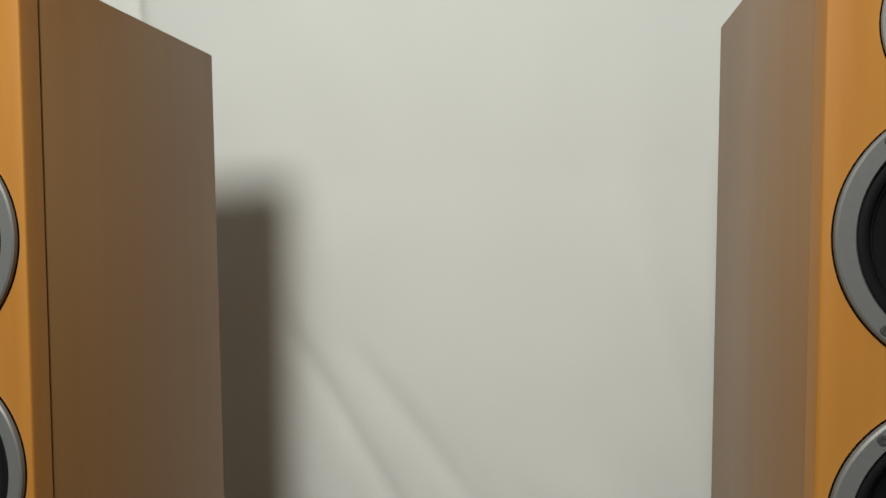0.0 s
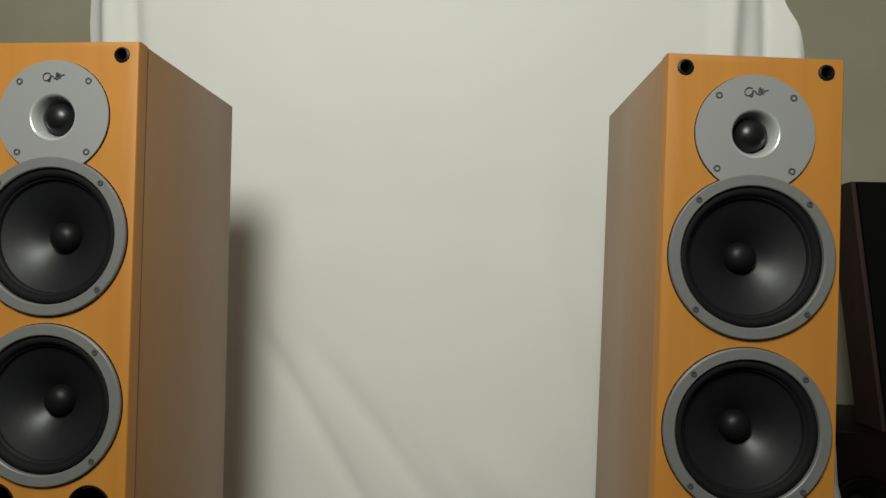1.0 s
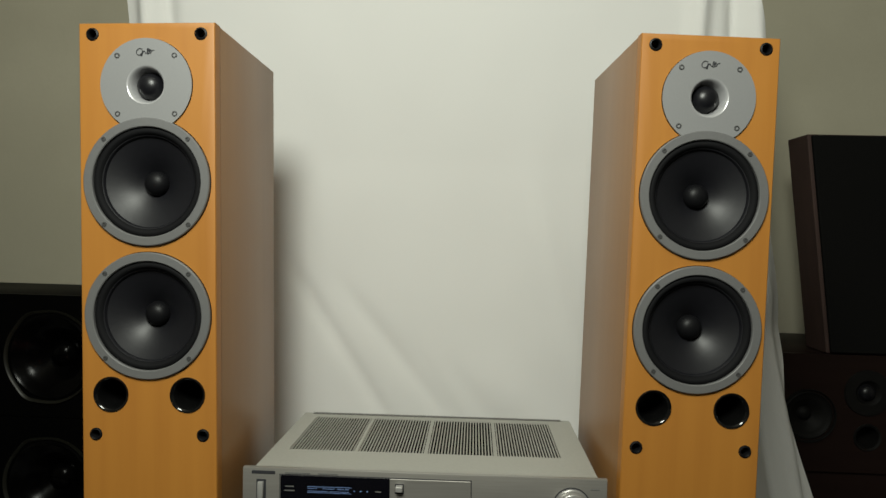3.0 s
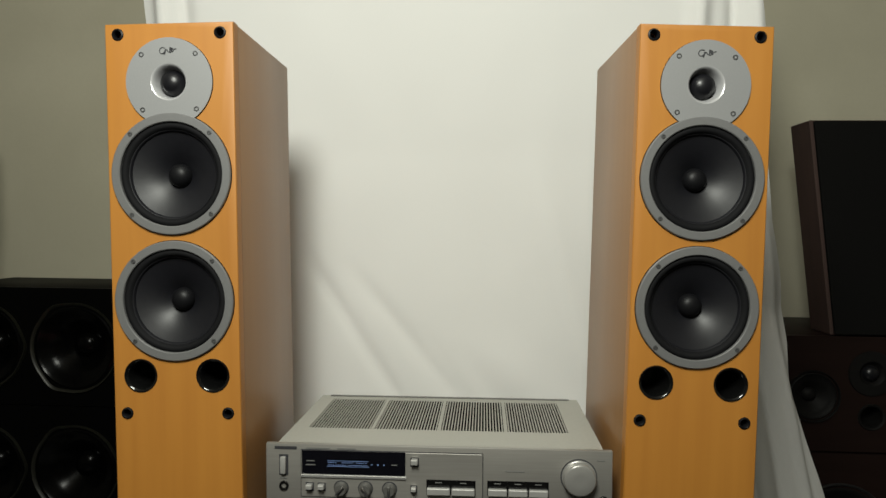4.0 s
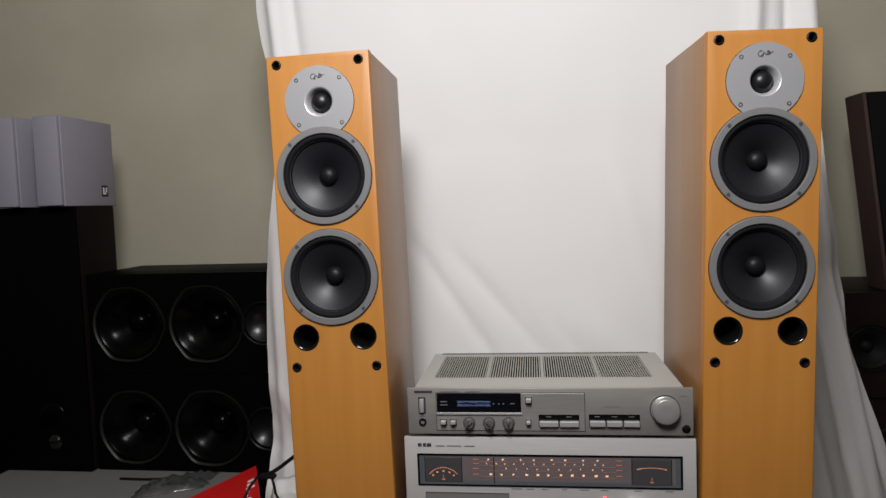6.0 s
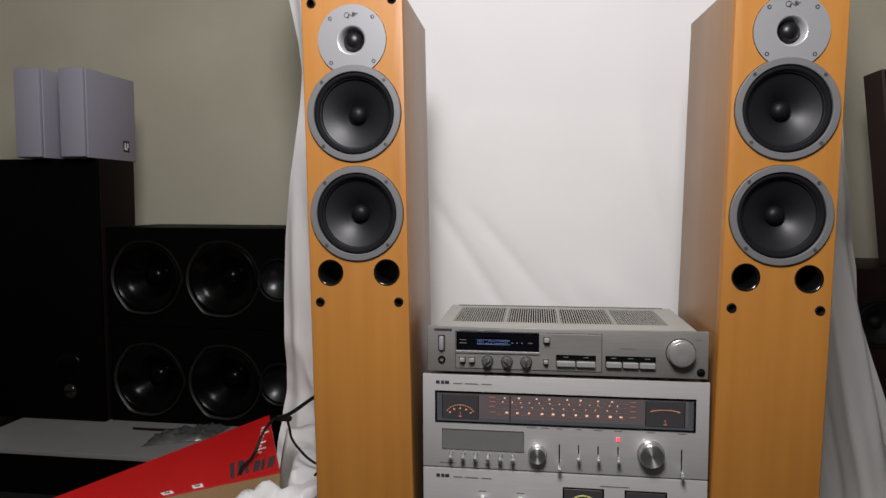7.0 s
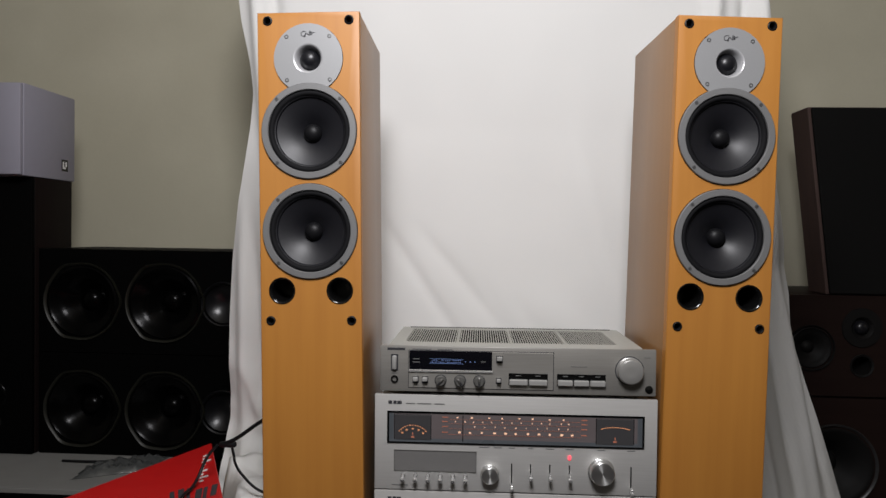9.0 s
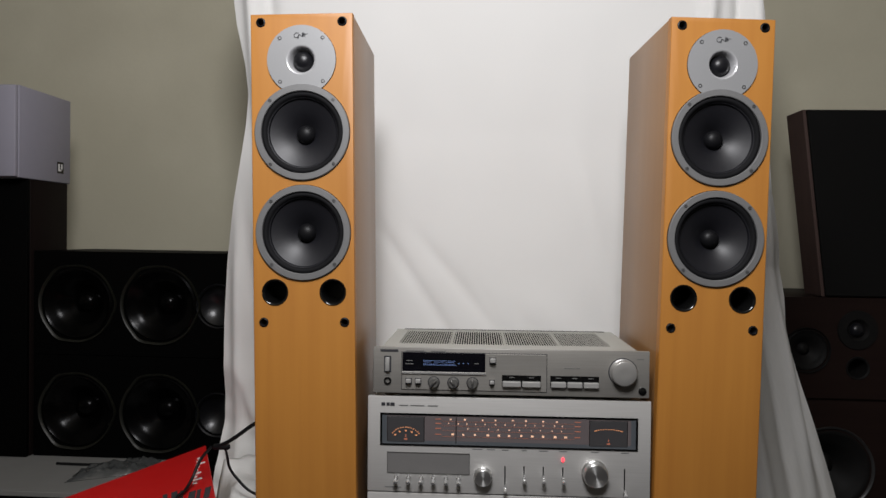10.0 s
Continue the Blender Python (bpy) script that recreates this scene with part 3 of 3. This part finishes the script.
def silver_unit(name, at, z0, z1, depth):
    """A wide hi-fi unit with a thick aluminium face."""
    u = empty(name, at, 0, -0.35)
    part("chassis", box(-0.212, 0.212, 0.008, depth, z0 + 0.004, z1 - 0.003, 0.002), LID, u, "", 40)
    part("front_panel", box(-0.2205, 0.2205, 0.0, 0.008, z0, z1, 0.0012), ALU, u, "thick brushed aluminium front panel", 40)
    prints(u, [(-0.196, z1 - 0.0125, 0.006, 0.0052), (-0.1885, z1 - 0.0125, 0.005, 0.0052), (-0.1815, z1 - 0.0125, 0.007, 0.0052)], 0.0, INK, name="brand_bar")
    prints(u, [(-0.164, z1 - 0.0138, 0.014, 0.0016), (-0.142, z1 - 0.0138, 0.022, 0.0016), (-0.118, z1 - 0.0138, 0.016, 0.0016)], 0.0, GREYINK)
    return u


def tuner():
    u = silver_unit("stereo_tuner", (0, 0, -0.0015), 0.2090, 0.3600, 0.30)
    # bevelled window frame, sunk glass and its lit scale
    x0, x1, z0, z1 = -0.1985, 0.1985, 0.2850, 0.3320
    bm = bmesh.new()
    o = [bm.verts.new((x, -0.0012, z)) for x, z in rect(x0 - 0.0022, x1 + 0.0022, z0 - 0.0022, z1 + 0.0022)]
    i = [bm.verts.new((x, -0.0012, z)) for x, z in rect(x0 + 0.0012, x1 - 0.0012, z0 + 0.0006, z1 - 0.0012)]
    for k in range(4):
        bm.faces.new((o[k], o[(k + 1) % 4], i[(k + 1) % 4], i[k]))
    part("window_frame", bm, GLOSS, u, "thin black dial frame")
    bm = bmesh.new()
    o = [bm.verts.new((x, -0.0012, z)) for x, z in rect(x0 + 0.0012, x1 - 0.0012, z0 + 0.0006, z1 - 0.0012)]
    i = [bm.verts.new((x, -0.0006, z)) for x, z in rect(x0 + 0.0085, x1 - 0.0085, z0 + 0.0062, z1 - 0.0020)]
    for k in range(4):
        bm.faces.new((o[k], o[(k + 1) % 4], i[(k + 1) % 4], i[k]))
    part("window_bevel", bm, BEVEL, u, "grey-blue bevelled window edge")
    g = part("dial_window", box(x0 + 0.003, x1 - 0.003, -0.0006, 0.001, z0 + 0.002, z1 - 0.002), DIAL, u, "smoky dial glass lit amber from behind")
    m, dim = dial_marks()
    tagged(part("dial_marks", bars(m, -0.0008, 0.0003), AMBER, g, "glowing amber dial figures"), kind="stuff")
    tagged(part("dial_ruling", bars(dim, -0.0008, 0.0003), AMBER_DIM, g), kind="stuff")
    part("dial_needle", box(-0.0815, -0.0803, -0.0018, -0.0008, z0 + 0.003, z1 - 0.003), GLOSS, g)
    for cx, w, flat in ((-0.160, 0.0285, 0), (0.1555, 0.0285, 1)):
        mt = part("meter", box(cx - w, cx + w, -0.0016, -0.0006, z0 + 0.004, z1 - 0.0035, 0.0004, 1), METER, u, "dark signal meter with an amber scale")
        spots = []
        for k in range(13):
            a = radians(150 - 120 * k / 12)
            spots.append((cx + 0.024 * math.cos(a), z0 + 0.008 + (0.019 if not flat else 0.023) * (math.sin(a) if not flat else 0.75 + 0.25 * math.sin(a)), 0.0024, 0.0011))
            if not flat and k % 3 == 0:
                spots.append((cx + 0.019 * math.cos(a), z0 + 0.008 + 0.0135 * math.sin(a), 0.003, 0.0020))
        tagged(part("meter_scale", bars(spots, -0.0017, 0.0003), EMBER, mt), kind="stuff")
        tagged(part("meter_mark", bars([(cx, z0 + 0.0085, 0.005, 0.0024), (cx, z0 + 0.0135, 0.0014, 0.0040)], -0.0017, 0.0003), AMBER_DIM, mt), kind="stuff")
        part("meter_rim", plate(rect(cx - w - 0.001, cx + w + 0.001, z0 + 0.0035, z1 - 0.003), [], -0.0008, -0.0005), GLOSS, mt)
    part("grey_window", box(-0.1885, -0.0600, -0.0006, 0.001, 0.2400, 0.2715), GREYWIN, u, "blank grey preset window")
    bm = bmesh.new()
    for b in ((-0.1895, -0.0590, 0.2715, 0.2724), (-0.1895, -0.0590, 0.2391, 0.2400), (-0.1895, -0.1885, 0.2400, 0.2715), (-0.0600, -0.0590, 0.2400, 0.2715)):
        box(b[0], b[1], -0.0014, 0.0005, b[2], b[3], bm=bm)
    part("window_rim", bm, DARKKNOB, u)
    for k in range(6):
        x = -0.1748 + k * 0.0197
        t = part("toggle", lathe([(0.0036, 0.0005), (0.0036, -0.002), (0.0022, -0.003), (0.0020, -0.007), (0.0036, -0.010), (0.0040, -0.0125), (0.0030, -0.0152), (0, -0.016)], 20), CHROME, u, "small chrome toggle", 40, at=(x, 0, 0.2335))
        t.rotation_euler = (radians(22), 0, 0)
    knob(u, -0.0379, 0.0, 0.2380, 0.0138, 0.014, SPUN, "selector_knob", "spun metal selector knob", False, ridge=24)
    knob(u, 0.1350, 0.0, 0.2470, 0.0195, 0.017, SPUN, "tuning_knob", "large spun metal tuning knob", False)
    for x, zl, za in ((-0.0037, 0.2215, 0.2120), (0.0258, 0.2385, 0.2300), (0.0557, 0.2385, 0.2300), (0.0860, 0.2385, 0.2300), (0.1810, 0.2195, 0.2120)):
        chrome_slider(u, x, 0.0, za, 0.2545, zl)
    part("indicator_light", box(0.0838, 0.0882, -0.0020, 0.0005, 0.2632, 0.2698, 0.0008), REDLED, u, "lit red indicator")
    prints(u, [(x, 0.2795, w, 0.0013) for x, w in ((-0.047, 0.016), (-0.026, 0.012), (-0.0037, 0.010), (0.0258, 0.008), (0.0557, 0.013), (0.086, 0.012), (0.135, 0.012), (0.181, 0.012))] + [(-0.180, 0.2165, 0.026, 0.0014)], 0.0, GREYINK)
    for x in (-0.18, 0.18):
        for y in (0.04, 0.25):
            part("foot", box(x - 0.01, x + 0.01, y - 0.01, y + 0.01, 0.2070, 0.2135), RUBBER, u)
    return tagged(u, "silver stereo tuner with an amber lit dial between amplifiers", "tuner")


tuner()


def power_amplifier():
    u = silver_unit("power_amplifier", (0, 0, -0.0015), 0.0, 0.2070, 0.31)
    for x in (-0.125, -0.064):
        knob(u, x, 0.0, 0.1570, 0.0085, 0.016, SPUN, "level_knob", "small spun metal level knob", ridge=20)
    for cx in (0.034, 0.129):
        mt = part("meter", box(cx - 0.0295, cx + 0.0295, -0.0012, 0.001, 0.1330, 0.1835, 0.0004, 1), METER, u, "dark power meter with an amber scale")
        part("meter_rim", box(cx - 0.0320, cx + 0.0320, -0.0006, 0.001, 0.1305, 0.1860), GLOSS, mt)
        spots = [(cx + 0.023 * math.cos(radians(150 - 120 * k / 12)), 0.1500 + 0.024 * math.sin(radians(150 - 120 * k / 12)), 0.0038, 0.0020) for k in range(13)]
        tagged(part("meter_scale", bars(spots, -0.0013, 0.0003), LEMON, mt, "pale yellow lit scale"), kind="stuff")
        glowing = lathe([(0.0, -0.0013), (0.0185, -0.0013), (0.0185, -0.0011)], 32, cx=cx, cz=0.1480, wave=lambda q: 1.0 if math.sin(q) > 0 else 0.5)
        part("meter_glow", glowing, REDFACE, mt, "dim red lit lower face")
        part("meter_needle", box(cx - 0.0148, cx - 0.0138, -0.0019, -0.0014, 0.1400, 0.1700), INK, mt)
    prints(u, [(-0.125, 0.1720, 0.012, 0.0013), (-0.064, 0.1720, 0.012, 0.0013), (0.082, 0.1905, 0.045, 0.0013)], 0.0, GREYINK)
    for x in (-0.18, 0.18):
        for y in (0.04, 0.25):
            part("foot", box(x - 0.012, x + 0.012, y - 0.012, y + 0.012, -0.012, 0.005), RUBBER, u)
    return tagged(u, "silver power amplifier with two meters under the tuner", "amplifier")


power_amplifier()
tagged(part("low_stand", box(-0.225, 0.225, 0.0, 0.31, FLOOR, -0.012, 0.003), DARKWOOD), "low dark wooden stand under the hi-fi stack", "stand")


# ---- dark loudspeakers at one side ----
def driver(parent, x, y, z, r, rim, cone, name="driver", wave=None, cap=0.28, deep=0.45, label=""):
    d = part(name, lathe([(r * 0.90, y + 0.008), (r * 0.93, y + 0.001), (r * 0.965, y - 0.006), (r * 0.985, y - 0.0065), (r, y + 0.0005)], 96, cx=x, cz=z, wave=wave), rim, parent, label, 50)
    part("cone", lathe([(r * 0.93, y + 0.001), (r * 0.86, y - 0.002), (r * 0.80, y + 0.003), (r * 0.68, y + r * deep * 0.16), (r * 0.55, y + r * deep * 0.38), (r * 0.43, y + r * deep * 0.66), (r * cap, y + r * deep)], 48, cx=x, cz=z), cone, d, "", 60)
    part("dust_cap", lathe([(r * cap, y + r * deep), (r * cap * 0.8, y + r * deep - r * 0.10), (r * cap * 0.4, y + r * deep - r * 0.16), (0, y + r * deep - r * 0.175)], 32, cx=x, cz=z), cone, d, "", 60)
    return d


def hollow_box(x0, x1, y0, y1, z0, z1, holes):
    """A cabinet whose front has round openings."""
    bm = plate(rect(x0, x1, z0, z1), holes, y0, y0 + 0.012)
    body = box(x0, x1, y0 + 0.0125, y1, z0, z1, 0.002)
    front = [f for f in body.faces if f.normal.y < -0.9 and f.calc_area() > 0.01]
    bmesh.ops.delete(body, geom=front, context="FACES_ONLY")
    return bm, body


EARS = lambda a: 0.99 + 0.055 * max(0.0, math.cos(3 * a)) ** 4


def double_woofer_speaker(z0, z1, zc, label):
    s = empty("double_woofer_speaker", (0, 0, 0))
    x0, x1, y = -1.226, -0.585, 0.665
    pos = [(-1.109, 0.104), (-0.885, 0.106)]
    holes = [(x, zc, r * 0.88) for x, r in pos] + [(-0.728, zc, 0.050)]
    front, body = hollow_box(x0, x1, y, 0.935, z0, z1, holes)
    part("front_board", front, BLACKBOX, s)
    part("cabinet", body, BLACKBOX, s, "", 40)
    for x, r in pos:
        driver(s, x, y, zc, r, BLACKRIM, BLACKCONE, "woofer", EARS, label="black woofer with a dull bronze rim")
    part("midrange", lathe([(0.060, y + 0.001), (0.057, y - 0.003), (0.050, y + 0.004), (0.038, y + 0.015), (0.022, y + 0.023), (0.010, y + 0.026), (0, y + 0.027)], 48, cx=-0.728, cz=zc), MIDDOME, s, "shiny black midrange dome", 60)
    return tagged(s, label, "speaker", "stacked black double woofer speakers")


tagged(part("black_plinth", box(-1.62, -0.735, 0.425, 1.10, FLOOR, 0.0, 0.003), BLACKBOX), "low black plinth carrying the dark speakers", "plinth")
double_woofer_speaker(0.012, 0.282, 0.134, "black double woofer speaker lying on the white board")
double_woofer_speaker(0.284, 0.557, 0.419, "black double woofer speaker lying on its twin")


def white_board():
    bm = box(-1.49, -0.80, 0.425, 1.09, 0.0, 0.012, 0.001)
    return tagged(part("white_board", bm, BOARD), "scuffed white laminate board on the black plinth", "board")


white_board()


def dark_tower():
    s = empty("dark_tower_speaker", (0, 0, 0))
    x0, x1, y0, y1, z1 = -1.57, -1.231, 0.645, 0.815, 0.745
    part("cabinet", box(x0, x1, y0 + 0.012, y1, 0.012, z1, 0.003), DARKWOOD, s, "dark brown wood cabinet", 40)
    part("front_board", box(x0 + 0.001, x1 - 0.001, y0, y0 + 0.0115, 0.013, z1 - 0.001, 0.002), BLACKBOX, s, "dull black front", 40)
    part("dome", lathe([(0.040, y0 + 0.002), (0.038, y0 - 0.002), (0.030, y0 - 0.0035), (0.012, y0 - 0.0045), (0, y0 - 0.0048)], 40, cx=-1.340, cz=0.167), BLACKCONE, s, "", 60)
    part("dome", lathe([(0.022, y0 + 0.002), (0.021, y0 - 0.003), (0.012, y0 - 0.008), (0, y0 - 0.010)], 32, cx=-1.337, cz=0.096), GLOSS, s, "", 60)
    return tagged(s, "tall dark brown speaker with a black cloth grille", "speaker")


dark_tower()


def white_speaker(x0, x1, y0, y1, z0, z1, label, badge):
    s = empty("white_box_speaker", (x0, y0, z0))
    w, d, h = x1 - x0, y1 - y0, z1 - z0
    part("cabinet", box(0, w, 0.012, d, 0, h, 0.003), WHITEBOX, s, "", 40)
    part("front_cover", box(0.002, w - 0.002, 0, 0.012, 0.002, h - 0.002, 0.003), WHITEBOX, s, "", 40)
    if badge:
        b = part("badge", box(w, w + 0.0012, d - 0.062, d - 0.034, 0.026, 0.058, 0.0005, 1), GLOSS, s, "small black square badge")
        bm = bmesh.new()
        box(w + 0.0012, w + 0.0018, d - 0.058, d - 0.052, 0.032, 0.052, bm=bm)
        box(w + 0.0012, w + 0.0018, d - 0.052, d - 0.045, 0.032, 0.037, bm=bm)
        box(w + 0.0012, w + 0.0018, d - 0.046, d - 0.040, 0.038, 0.052, bm=bm)
        part("badge_mark", bm, PAPERWHITE, b)
    return tagged(s, label, "speaker", "white box speakers")


white_speaker(-1.303, -1.229, 0.597, 0.825, 0.745, 0.982, "white box speaker with a black badge on the dark tower", True)
white_speaker(-1.434, -1.356, 0.597, 0.825, 0.745, 0.984, "plain white box speaker on the dark tower", False)


# ---- red carton, bag and cables ----
def red_carton():
    """A crushed long carton, narrower towards its near end."""
    top, low = 0.130, FLOOR + 0.02
    quad = [Vector(p) for p in ((-0.660, 0.425), (-0.510, 0.112), (-0.800, -0.121), (-0.915, -0.210))]
    e = empty("long_carton", (quad[1].x, quad[1].y, low))
    mid = sum(quad, Vector((0, 0))) / 4

    def slab_of(q, za, zb, grow=0.0):
        bm = bmesh.new()
        pts = [mid + (p - mid) * (1 + grow) - quad[1] for p in q]
        lo = [bm.verts.new((p.x, p.y, za - low)) for p in pts]
        hi = [bm.verts.new((p.x, p.y, zb - low)) for p in pts]
        bm.faces.new(lo[::-1])
        bm.faces.new(hi)
        for i in range(4):
            j = (i + 1) % 4
            bm.faces.new((lo[i], lo[j], hi[j], hi[i]))
        bmesh.ops.bevel(bm, geom=bm.edges[:], offset=0.0006, segments=1, affect="EDGES")
        return bm

    def on_top(u, v):
        """u along the front edge from the far end, v from the front edge to the back one."""
        a, b2 = quad[1].lerp(quad[2], u), quad[0].lerp(quad[3], u)
        return a.lerp(b2, v)

    def patch(u0, u1, v0, v1):
        return [on_top(u0, v0), on_top(u1, v0), on_top(u1, v1), on_top(u0, v1)]

    def mark(name, q, mat, lift=0.0006, label=""):
        bm = bmesh.new()
        lo = [bm.verts.new((p.x - quad[1].x, p.y - quad[1].y, top + 0.0012 - low)) for p in q]
        hi = [bm.verts.new((p.x - quad[1].x, p.y - quad[1].y, top + 0.0012 + lift - low)) for p in q]
        bm.faces.new(lo[::-1])
        bm.faces.new(hi)
        for i in range(4):
            j = (i + 1) % 4
            bm.faces.new((lo[i], lo[j], hi[j], hi[i]))
        part(name, bm, mat, e, label)

    part("carton_box", slab_of(quad, low, top - 0.001), KRAFT, e, "brown cardboard sides")
    part("printed_top", slab_of(quad, top - 0.001, top + 0.001, 0.004), RED, e, "glossy red printed top")
    for k, (v0, v1, w) in enumerate(((0.07, 0.33, 0.020), (0.08, 0.33, 0.026), (0.09, 0.31, 0.016), (0.09, 0.25, 0.030), (0.09, 0.25, 0.018), (0.10, 0.25, 0.028))):
        u = 0.235 - 0.036 * k
        mark("brand_bar", [on_top(u, v0), on_top(u - w, v0), on_top(u - w - 0.020, v1), on_top(u - 0.020, v1)], INK)
    rnd = random.Random(8)
    for k in range(9):
        v, u = 0.36 + 0.052 * k, 0.085 - 0.005 * k
        long = rnd.uniform(0.012, 0.040)
        mark("white_print", patch(u, u - long, v, v + 0.022), PAPERWHITE)
    for u in (0.36, 0.49, 0.68):
        mark("sticker", patch(u, u + 0.045, 0.03, 0.10), PAPERWHITE)
        mark("sticker_print", patch(u + 0.012, u + 0.034, 0.05, 0.085), GREYINK, 0.0010)
    return tagged(e, "long red printed cardboard carton lying on the floor", "carton")


red_carton()


def plastic_bag():
    bm = bmesh.new()
    bmesh.ops.create_grid(bm, x_segments=26, y_segments=16, size=0.5)
    for v in bm.verts:
        x, y = v.co.x, v.co.y
        edge = max(0.0, 1 - (2 * x) ** 4) * max(0.0, 1 - (2 * y) ** 4)
        v.co = Vector((-0.948 + 0.155 * x + 0.02 * noise.noise((y * 6, 2, 1)), 0.575 + 0.105 * y + 0.08 * x, 0.0135 + edge * (0.010 + 0.026 * abs(noise.noise((x * 9, y * 7, 5))))))
    ob = part("plastic_bag", bm, FILMBAG, smooth=180)
    m = ob.modifiers.new("thickness", "SOLIDIFY")
    m.thickness = 0.0008
    return tagged(ob, "crumpled clear plastic bag on the white board", "bag")


plastic_bag()
tagged(line_tube("thin_rod", [(-1.12, 0.60, 0.016), (-1.02, 0.60, 0.017), (-0.93, 0.625, 0.016)], 0.003, CABLE), "thin dark rod lying on the white board", "rod")
tagged(line_tube("power_cable", [(-0.40, 0.21, 0.285), (-0.470, 0.20, 0.250), (-0.523, 0.20, 0.213), (-0.545, 0.20, 0.203)], 0.0038, CABLE), "thick black power cable running behind the speaker", "cable")
tagged(line_tube("signal_cable", [(-0.555, 0.20, 0.203), (-0.572, 0.19, 0.180), (-0.580, 0.17, 0.150), (-0.582, 0.15, 0.139), (-0.580, 0.10, 0.137), (-0.578, 0.04, 0.060), (-0.585, 0.02, -0.02)], 0.0028, CABLE), "thin black signal cable trailing over the red carton", "cable")
tagged(line_tube("speaker_cable", [(-0.530, 0.203, 0.203), (-0.524, 0.20, 0.184), (-0.520, 0.20, 0.165), (-0.502, 0.20, 0.140), (-0.474, 0.20, 0.117), (-0.43, 0.21, 0.10)], 0.0025, CABLE), "thin black speaker cable looping beside the carton", "cable")
tagged(line_tube("loose_cable", [(-0.42, 0.21, 0.14), (-0.472, 0.20, 0.092), (-0.515, 0.20, 0.046), (-0.54, 0.20, 0.0)], 0.0025, CABLE), "thin black loose cable on the white sheet", "cable")
tagged(part("cable_plug", box(-0.553, -0.520, 0.196, 0.209, 0.197, 0.2075, 0.004), CABLE, smooth=40), "black moulded plug on the end of the carton", "plug")


# ---- dark wooden speakers at the other side ----
def sloped_monitor():
    s = empty("sloped_monitor", (0, 0, 0))
    y0, y1, z0, z1 = 0.765, 0.86, 0.468, 0.959
    sl = 0.061

    def prism(x_top0, x_top1, dx, ya, yb, za, zb):
        bm = bmesh.new()
        k0, k1 = (z1 - za) / (z1 - z0), (z1 - zb) / (z1 - z0)
        pts = [(x_top0 + dx * k0, za), (x_top1, za), (x_top1, zb), (x_top0 + dx * k1, zb)]
        f = [bm.verts.new((x, ya, z)) for x, z in pts]
        b = [bm.verts.new((x, yb, z)) for x, z in pts]
        bm.faces.new(f)
        bm.faces.new(b[::-1])
        for i in range(4):
            j = (i + 1) % 4
            bm.faces.new((f[i], f[j], b[j], b[i]))
        bmesh.ops.bevel(bm, geom=bm.edges[:], offset=0.002, segments=1, affect="EDGES")
        return bm

    part("cabinet", prism(0.791, 1.36, sl, y0, y1, z0, z1), WALNUT, s, "dark brown wooden cabinet")
    part("grille", prism(0.797, 1.35, sl, y0 - 0.012, y0 - 0.001, z0 + 0.003, z1 - 0.003), GRILLE, s, "black cloth grille")
    return tagged(s, "dark brown sloped speaker with a black grille", "speaker")


sloped_monitor()


def bookshelf_speaker():
    s = empty("three_way_speaker", (0, 0, 0))
    y, zc = 0.755, 0.0
    x0, x1, z0, z1 = 0.66, 1.30, 0.202, 0.467
    wo, tw, po = (0.812, 0.328, 0.060), (0.940, 0.383, 0.052), (0.943, 0.283, 0.031)
    front, body = hollow_box(x0, x1, y, 1.09, z0, z1, [(x, z, r * 0.88) for x, z, r in (wo, tw, po)])
    part("front_board", front, REDWOOD, s, "dark red-brown veneer front")
    part("cabinet", body, REDWOOD, s, "", 40)
    driver(s, wo[0], y, wo[1], wo[2], DULLBLACK, DULLCONE, "woofer", deep=0.35)
    t = part("tweeter", lathe([(tw[2], y + 0.0005), (tw[2] * 0.97, y - 0.004), (tw[2] * 0.55, y - 0.004), (tw[2] * 0.42, y + 0.003), (tw[2] * 0.40, y + 0.006), (0, y + 0.006)], 48, cx=tw[0], cz=tw[1]), DULLBLACK, s, "dull black tweeter plate", 40)
    part("dome", lathe([(0.0180, y + 0.006), (0.0165, y - 0.001), (0.0120, y - 0.006), (0.0060, y - 0.0085), (0, y - 0.009)], 32, cx=tw[0], cz=tw[1]), DOME, t, "glossy black dome", 60)
    part("bass_port", lathe([(po[2], y + 0.0005), (po[2] * 0.95, y - 0.003), (po[2] * 0.80, y - 0.001), (po[2] * 0.76, y + 0.05), (0, y + 0.05)], 40, cx=po[0], cz=po[1]), DULLBLACK, s, "black round port", 50)
    for x, z in ((0.985, 0.425), (0.985, 0.262)):
        part("grille_peg", lathe([(0.006, 0.001), (0.005, -0.003), (0, -0.0035)], 16, cx=x, cz=z), CAP, s)
    return tagged(s, "dark red-brown wooden speaker lying under the sloped speaker", "speaker")


bookshelf_speaker()


def floor_woofer():
    s = empty("floor_woofer", (0, 0, 0))
    y = 0.765
    front, body = hollow_box(0.64, 1.32, y, 1.09, FLOOR, 0.200, [(0.885, 0.012, 0.098)])
    part("front_board", front, REDWOOD, s)
    part("cabinet", body, REDWOOD, s, "", 40)
    driver(s, 0.885, y, 0.012, 0.113, GREYRIM, DULLCONE, "woofer", label="large black woofer with a dull rim")
    return tagged(s, "dark wooden bass speaker standing on the floor", "speaker")


floor_woofer()
